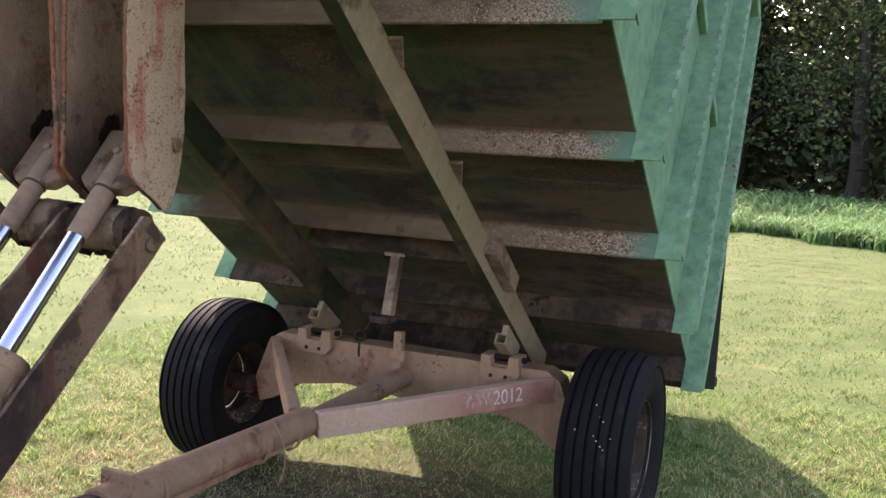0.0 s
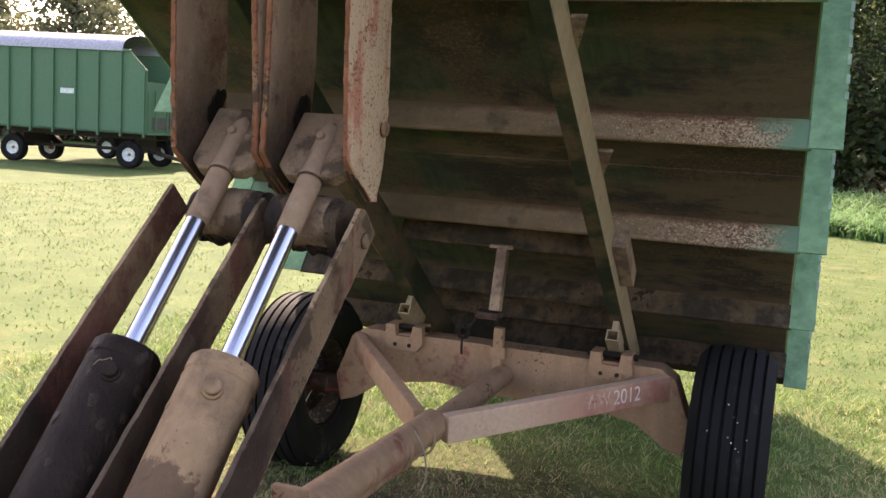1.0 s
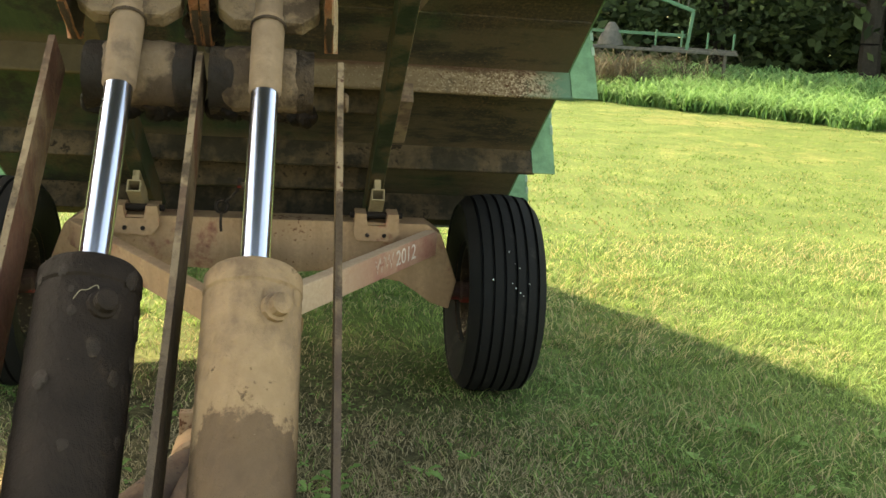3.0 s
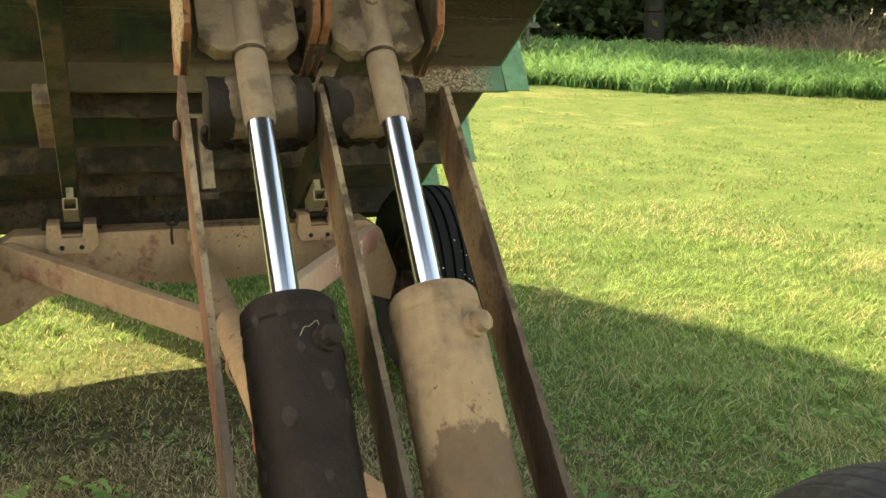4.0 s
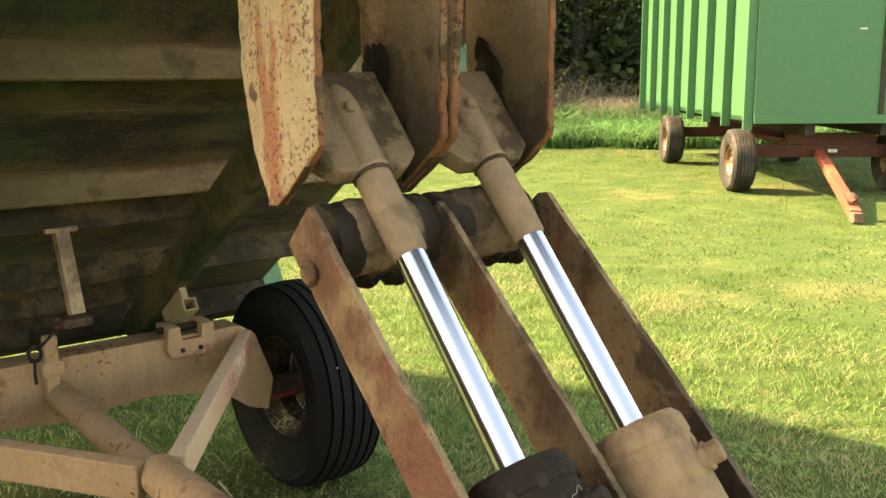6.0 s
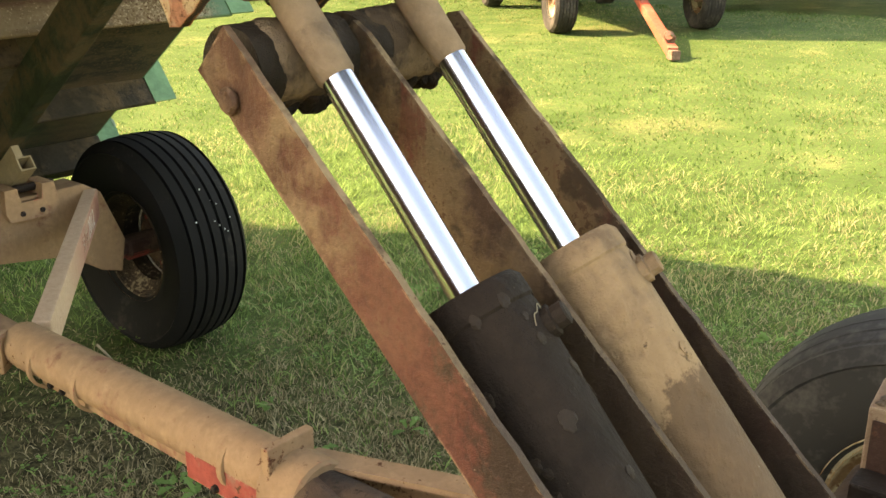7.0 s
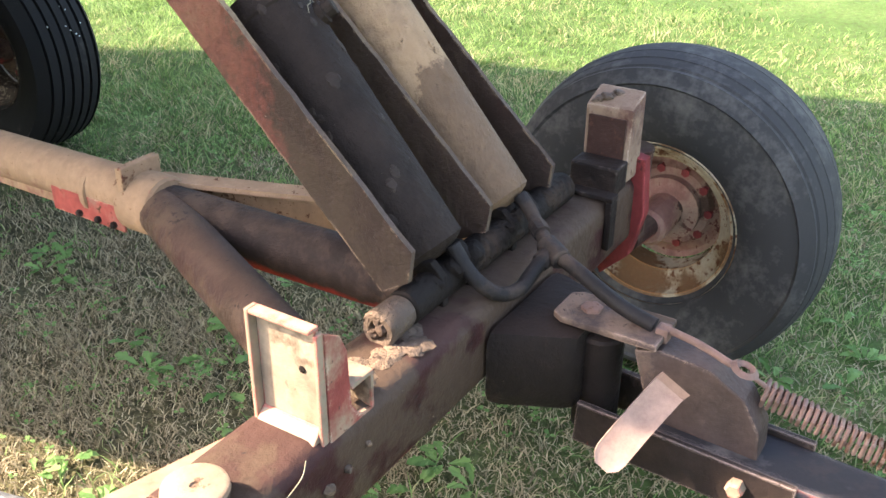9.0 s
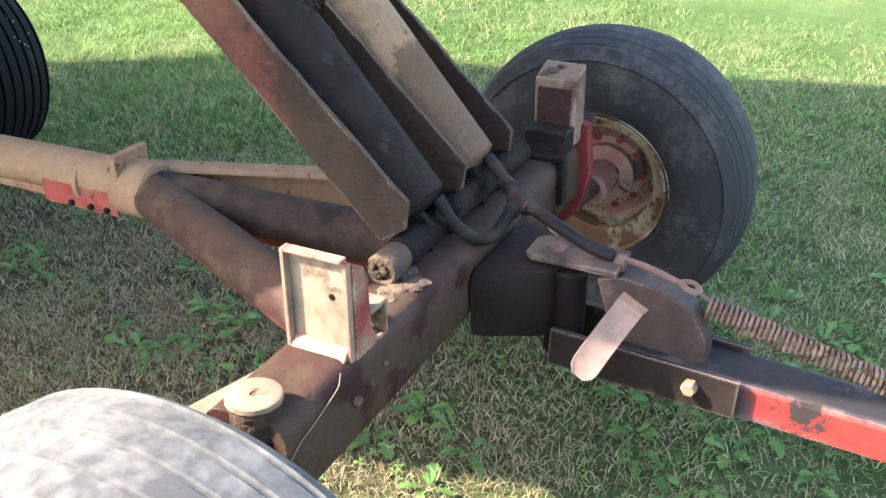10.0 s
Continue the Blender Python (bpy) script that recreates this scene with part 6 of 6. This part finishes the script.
def build_wood():
    kinds = [make_tree(1, 11.5, 3.4, leaf_dark, 0.22, 26, "dark leafy tree at the edge of the wood"),
             make_tree(2, 14.0, 3.8, leaf_dark, 0.22, 28, "tall dark tree of the wood"),
             make_tree(3, 9.0, 3.0, leaf_dark, 0.20, 24, "low dense dark green tree"),
             make_tree(4, 12.0, 4.2, leaf_light, 0.2, 26, "tall pale autumn tree in the sun", 0.3, 0.6),
             make_tree(5, 12.5, 3.8, leaf_dark, 0.08, 26, "dark tree inside the wood", 0.33, 0.45),
             make_tree(6, 10.5, 3.4, leaf_dark, 0.05, 24, "shadowed tree inside the wood", 0.33, 0.45)]
    rnd = random.Random(21)
    used = set()
    for row, (d, n) in enumerate(((10.0, 14), (14.0, 13), (19.0, 11))):
        for k in range(n):
            u = (k + 0.5 + rnd.uniform(-0.3, 0.3)) / n
            x, y = edge_point(u * 1.25 - 0.1, d + rnd.uniform(-1.2, 1.2))
            t = kinds[rnd.choice((0, 1, 2) if row == 0 else (4, 5))]
            copy_or_move(t, used, pose(x, y, 0, 0, 0, rnd.uniform(0, 360)))
    # sunlit trees beyond the lidded wagon
    for k in range(16):
        x, y = -50 + 2.9 * k + rnd.uniform(-1, 1), 40 + 1.3 * k + 5 * (k % 2) + rnd.uniform(-2, 2)
        copy_or_move(kinds[3], used, pose(x, y, 0, 0, 0, rnd.uniform(0, 360)))
    # dark undergrowth that closes the wood below the crowns
    verts, faces = [], []
    for _ in range(300):
        x, y = edge_point(rnd.uniform(-0.1, 1.2), rnd.uniform(13, 24))
        leaf_cloud(verts, faces, (x, y, rnd.uniform(0.6, 7.5)), 2.0, 1.5, 110, 0.5, rnd, 0.2)
    for _ in range(150):
        x, y = edge_point(rnd.uniform(0.3, 1.1), rnd.uniform(9.5, 13.5))
        leaf_cloud(verts, faces, (x, y, rnd.uniform(0.2, 2.4)), 1.6, 1.1, 100, 0.34, rnd, 0.2)
    stuff("undergrowth", verts, faces, leaf_dark, "dense dark undergrowth inside the wood", "undergrowth")
    # low hedge on the far side of the field
    verts, faces = [], []
    for k in range(110):
        x, y = -52 + 0.46 * k + rnd.uniform(-1, 1), 37 + 0.19 * k + rnd.uniform(-2, 2)
        leaf_cloud(verts, faces, (x, y, rnd.uniform(0.6, 3.4)), 2.2, 1.8, 300, 0.55, rnd, 0.2)
    stuff("far_hedge", verts, faces, leaf_light, "grey-green hedge beyond the field", "hedge")
    # bare scrub and dry stems under the trees
    verts, faces = [], []
    for _ in range(7000):
        u = rnd.uniform(0.60, 0.92)
        x, y = edge_point(u, rnd.uniform(3.8, 8.0))
        mound = 0.32 + 0.62 * math.exp(-((u - 0.785) / 0.065) ** 2) * (0.8 + 0.2 * math.sin(u * 131))
        L, a, bend = mound * rnd.uniform(1.0, 3.8), rnd.uniform(0, 6.28), rnd.uniform(0.3, 1.3)
        w = rnd.uniform(0.004, 0.010)
        i = len(verts)
        for k in range(4):
            u = k / 3
            px, py = x + math.cos(a) * L * bend * u * u, y + math.sin(a) * L * bend * u * u
            pz = L * (1.12 * u - 0.58 * u * u)
            ww = w * (1 - 0.8 * u)
            verts += [Vector((px - ww * math.sin(a), py + ww * math.cos(a), pz)), Vector((px + ww * math.sin(a), py - ww * math.cos(a), pz))]
        faces += [(i + 2 * k, i + 2 * k + 1, i + 2 * k + 3, i + 2 * k + 2) for k in range(3)]
    stuff("scrub", verts, faces, twig_mat, "tangle of dry brown scrub and dead stems", "scrub")


def straw_clump():
    """Tall dry grass standing beside the parked wagon."""
    r = np.random.default_rng(17)
    x, y = edge_point(0.815, 4.0)
    n = 900
    arching("dry_grass", x + r.normal(0, 0.4, n), y + r.normal(0, 0.4, n), np.full(n, 0.9), 0.012, straw_mat, "clump of tall straw-coloured dry grass", r)


def copy_or_move(t, used, m):
    """The first call for a thing puts it there; later calls copy it."""
    if t.name in used:
        return copy_thing(t, m)
    used.add(t.name)
    t.matrix_basis = m
    return t


# ---- the other wagons ----


def far_wheel(parent, x, y, tyre, rim, disc, r=0.40):
    s = 1 if x > 0 else -1
    w = share("wheel", rim, parent, pose(x, y, r, 0, 0, 0 if s > 0 else 180))
    share("wheel_disc", disc, w, Matrix())
    share("tyre", tyre, w, Matrix())
    share("hub", HUB_ME, w, Matrix())
    return w


def box_wagon(m, paint, length, height, base, posts, label, front_cut=0.0, tarp=False, off=0.0, tip=(0.05, -1.45), track=0.92, front_low=0.0, ribs=0.09):
    """A ribbed box wagon on its gear; local -y is its front, with the tongue."""
    w = thing("box_wagon", label, "wagon", m, "parked box wagons")
    gear = far_dark if tarp else gear_red
    half = 1.16
    body = part("box_floor", block(B(), -half, half, 0, length, base, base + 0.06), paint, w, "green box floor")
    for s in (-1, 1):
        bm = B()
        prism(bm, [(0.0, base), (length, base), (length, base + height), (front_cut, base + height), (0.0, base + height - front_cut)], "x", min(s * half, s * (half - 0.02)), max(s * half, s * (half - 0.02)))
        side = part("side_wall", bm, paint, w, "green ribbed side")
        for k in range(posts):
            y = 0.04 + front_cut * 0.0 + (length - 0.12) * k / (posts - 1)
            top = base + height - max(0, front_cut - y)
            part("side_post", block(B(), min(s * (half + 0.001), s * (half + ribs)), max(s * (half + 0.001), s * (half + ribs)), y, y + 0.05, base - 0.09, top, 0.004), paint, side)
        part("top_rail", block(B(), min(s * (half - 0.03), s * (half + 0.06)), max(s * (half - 0.03), s * (half + 0.06)), front_cut, length, base + height, base + height + 0.07, 0.01), paint, side)
    front = part("front_wall", block(B(), -half + 0.021, half - 0.021, 0.0, 0.03, base, base + height - front_cut - front_low), paint, w, "plain green front wall")
    part("sill_rail", block(B(), -half, half, -0.03, -0.001, base - 0.01, base + 0.09, 0.006), paint, front)
    part("rear_wall", block(B(), -half + 0.021, half - 0.021, length - 0.03, length, base, base + height), paint, w)
    for s in (-1, 1):
        part("long_sill", block(B(), s * 0.45 - 0.06, s * 0.45 + 0.06, 0.1, length - 0.1, base - 0.16, base - 0.001, 0.006), far_dark, w)
    if tarp:
        bm = B()
        ring = [(half + 0.06) * math.cos(math.pi * k / 16) for k in range(17)]
        prof = [((half + 0.07) * math.cos(math.pi * k / 16), base + height + 0.02 + 0.52 * math.sin(math.pi * k / 16) ** 0.8) for k in range(17)]
        inner = [(x * 0.985, z - 0.015) for x, z in reversed(prof)]
        prism(bm, prof + inner, "y", front_cut + 0.25, length)
        part("roof_tarp", bm, tarp_mat, w, "grey rounded roof tarp", True)
    else:
        part("roof_bar", block(B(), -half, half, 0.0, 0.06, base + height - front_cut + 0.001, base + height + 0.07 - front_cut, 0.01), paint, front)
    y0, y1 = 0.62, min(length - 0.76, 4.55)
    for y in (y0, y1):
        part("axle", block(B(), off - track + 0.12, off + track - 0.12, y - 0.07, y + 0.07, 0.44, 0.60, 0.01), gear, w, "dark grimy axle")
        part("bolster", block(B(), -0.55, 0.55, y - 0.06, y + 0.06, 0.601, base - 0.161, 0.008), gear, w)
        for s in (-1, 1):
            far_wheel(w, off + s * track, y, *((RIBBED, RIM_WHITE, DISC_WHITE) if tarp else (PALE, RIM_ME, DISC_CREAM)))
    part("reach_pole", rod(B(), (0, y0, 0.52), (0, y1, 0.52), 0.05), gear, w, "", True)
    end = Vector((tip[0], tip[1], 0.09))
    root = Vector((off, y0 - 0.1, 0.50))
    tongue = part("tongue", bar(B(), root, end, 0.11, 0.10, 0.01), far_dark if tarp else faded_red, w, "worn tongue resting on the grass")
    d = (end - root).normalized()
    for k in range(6):
        p = end - d * (0.16 + 0.024 * k) + Vector((0, 0, 0.10))
        part("spring_coil", lathe(B(), [(0.045, 0), (0.056, 0.008), (0.045, 0.016)], aim(p, p + d), 14, cap=False), spring_steel, tongue)
    part("hitch", block(B(), end.x - 0.05, end.x + 0.05, end.y - 0.10, end.y + 0.05, 0.02, 0.12, 0.015), spring_steel, tongue)
    return w, front


faded_red = painted("faded_red_tongue", (0.42, 0.09, 0.06), (0.34, 0.17, 0.12), (0.12, 0.05, 0.04), 0.4, 0.25)
far_dark = painted("dark_undercarriage", (0.05, 0.04, 0.035), (0.1, 0.08, 0.06), (0.03, 0.02, 0.02), 0.3, 0.2)
PALE = tyre_mesh(True, "pale_ribbed_tyre", rubber("sun_bleached_tyre_rubber", (0.03, 0.026, 0.023), (0.085, 0.07, 0.06), 0.6))


def build_wagons():
    ang = math.degrees(math.atan2(0.763, 0.647)) - 90
    w, front = box_wagon(pose(10.08, 5.70, 0, 0, 0, ang), far_green, 7.0, 2.35, 0.90, 8, "bright green ribbed box wagon on a red gear", off=-0.17, tip=(-0.71, -2.03), track=0.98, ribs=0.11)
    # stained seam with a door latch in the front wall
    part("front_seam", block(B(), 0.30, 0.36, -0.02, -0.001, 1.0, 3.2, 0.004), far_dark, front, "dark stained door seam")
    part("front_door_bar", block(B(), 0.50, 0.53, -0.02, -0.001, 1.0, 3.2, 0.004), far_green, front)
    part("latch", block(B(), 0.02, 0.10, -0.02, -0.001, 1.98, 2.0, 0.003), white_mat, front)
    part("marking_bar", block(B(), -0.05, 0.06, 0.545, 0.549, 0.5, 0.54), white_mat, w)
    ang = math.degrees(math.atan2(-0.17, -0.985)) - 90
    lidded(pose(-16.65, 22.77, 0, 0, 0, ang), (0.1, -1.4), "green box wagon with a rounded pale tarp roof")
    lidded(pose(-17.35, 27.66, 0, 0, 0, ang), (-1.2, -0.9), "green box wagon with a pale tarp, parked beside its twin")


def lidded(m, tip, label):
    w, front = box_wagon(m, old_green, 5.1, 2.3, 1.0, 8, label, 0.5, True, tip=tip, front_low=0.3)
    part("door_seam", block(B(), 0.15, 0.19, -0.03, -0.0205, 1.1, 2.4, 0.003), far_dark, front, "dark stained seam")
    for s in (-1, 1):
        part("side_sign", block(B(), min(s * 1.163, s * 1.17), max(s * 1.163, s * 1.17), 2.2, 2.7, 2.05, 2.2), white_mat, w, "small white sign plate")
    part("end_boards", block(B(), -1.1, 1.1, -0.02, -0.001, 1.1, 2.2, 0.004), old_green, front)
    for x in (-0.7, 0.0, 0.7):
        part("front_rib", block(B(), x - 0.03, x + 0.03, -0.06, -0.021, 1.1, 2.25, 0.004), old_green, front)
    part("lower_stain", block(B(), -0.9, 0.3, -0.025, -0.0205, 1.15, 1.5, 0.002), wood_mat, front, "bare weathered patch")


# ---- old machinery at the wood's edge ----


def build_machinery():
    o = Vector((6.7, 20.0, 0))
    rake = thing("hay_rake", "derelict green hay rake overgrown by weeds", "hay rake", Matrix.Translation(o))
    part("frame_rail", bar(B(), (-3.6, 0.9, 1.0), (2.6, -0.6, 1.02), 0.07, 0.07, 0.01), wood_mat, rake, "grey steel frame rail")
    part("frame_rail", bar(B(), (-0.4, 0.7, 1.35), (1.6, 0.0, 1.35), 0.07, 0.07, 0.01), old_green, rake, "green top rail")
    part("drawbar", bar(B(), (-2.2, 0.2, 0.85), (-1.1, -0.3, 0.35), 0.08, 0.08, 0.01), old_green, rake)
    part("gearbox", block(B(), -1.9, -1.0, -0.3, 0.4, 0.35, 0.8, 0.05), old_green, rake, "green gearbox cover")
    bm = B()
    lathe(bm, [(0.30, 0), (0.27, 0.12), (0.17, 0.36), (0.06, 0.5)], Matrix.Translation((0.1, 0.6, 1.05)), 14)
    part("hopper_cone", bm, wood_mat, rake, "weathered grey cone", True)
    part("frame_rail", bar(B(), (0.9, 0.1, 1.07), (2.7, -0.3, 1.07), 0.05, 0.06, 0.01), wood_mat, rake)
    for k in range(4):
        part("frame_post", bar(B(), (0.95 + 0.55 * k, 0.05 - 0.12 * k, 1.1), (0.95 + 0.55 * k, 0.05 - 0.12 * k, 1.45), 0.04, 0.04, 0.004), old_green, rake)
    for x in (-3.2, -0.6, 2.4):
        part("leg", bar(B(), (x, 0.15 - x * 0.24, 0.0), (x, 0.15 - x * 0.24, 0.98), 0.06, 0.06, 0.005), wood_mat, rake)
    boom = part("boom", bar(B(), (0.6, 0.3, 2.25), (1.75, 0.0, 1.88), 0.09, 0.08, 0.015), old_green, rake, "dull green boom")
    part("boom_leg", bar(B(), (1.72, 0.0, 1.86), (1.62, -0.1, 1.04), 0.07, 0.06, 0.01), old_green, rake)
    for k in range(5):
        x = 0.8 + 0.2 * k
        part("tine", pipe(B(), [(x, 0.25 - 0.05 * k, 2.19 - 0.064 * k), (x + 0.05, 0.3 - 0.05 * k, 2.42 - 0.064 * k), (x + 0.2, 0.32 - 0.05 * k, 2.62 - 0.06 * k)], 0.014, 6), wood_mat, boom)
    r = np.random.default_rng(4)
    for cx, cy, spread, tall, n in ((6.5, 19.0, 0.36, 1.0, 800), (4.9, 20.0, 0.6, 1.35, 260), (8.2, 19.3, 0.4, 1.1, 160), (3.7, 20.4, 0.55, 1.3, 200)):
        xs, ys = cx + r.normal(0, spread, n), cy + r.normal(0, spread * 0.7, n)
        arching("weed_bush", xs, ys, tall * np.exp(-((xs - cx) ** 2) / (5 * spread ** 2)), 0.015, stem_mat, "brown dried weeds growing through the rake", r, "weeds")
    head = thing("corn_header", "yellow and black harvester header behind the wagon", "harvester header", pose(15.6, 7.35, 0, 0, 0, 12))
    for k in range(3):
        bm = B()
        prism(bm, [(-2.2, 0.25), (0.9, 0.55), (1.1, 0.95), (0.3, 0.98), (-1.6, 0.5)], "y", -0.9 - 1.0 * k, -0.25 - 1.0 * k, 0.05)
        part("snout", bm, yellow_paint, head, "yellow pointed divider")
    part("back_frame", block(B(), 0.9, 1.3, -3.2, 0.3, 0.3, 1.2, 0.03), far_dark, head)
    part("top_beam", block(B(), 0.9, 1.2, -3.4, 0.5, 1.65, 1.85, 0.03), yellow_paint, head)
    for y in (-3.0, -1.4, 0.2):
        part("upright", block(B(), 1.0, 1.12, y - 0.06, y + 0.06, 1.201, 1.649, 0.01), far_dark, head)


lawn_grass()
clover()
clover_leaves()
tall_grass()
build_wood()
straw_clump()
build_wagons()
build_machinery()
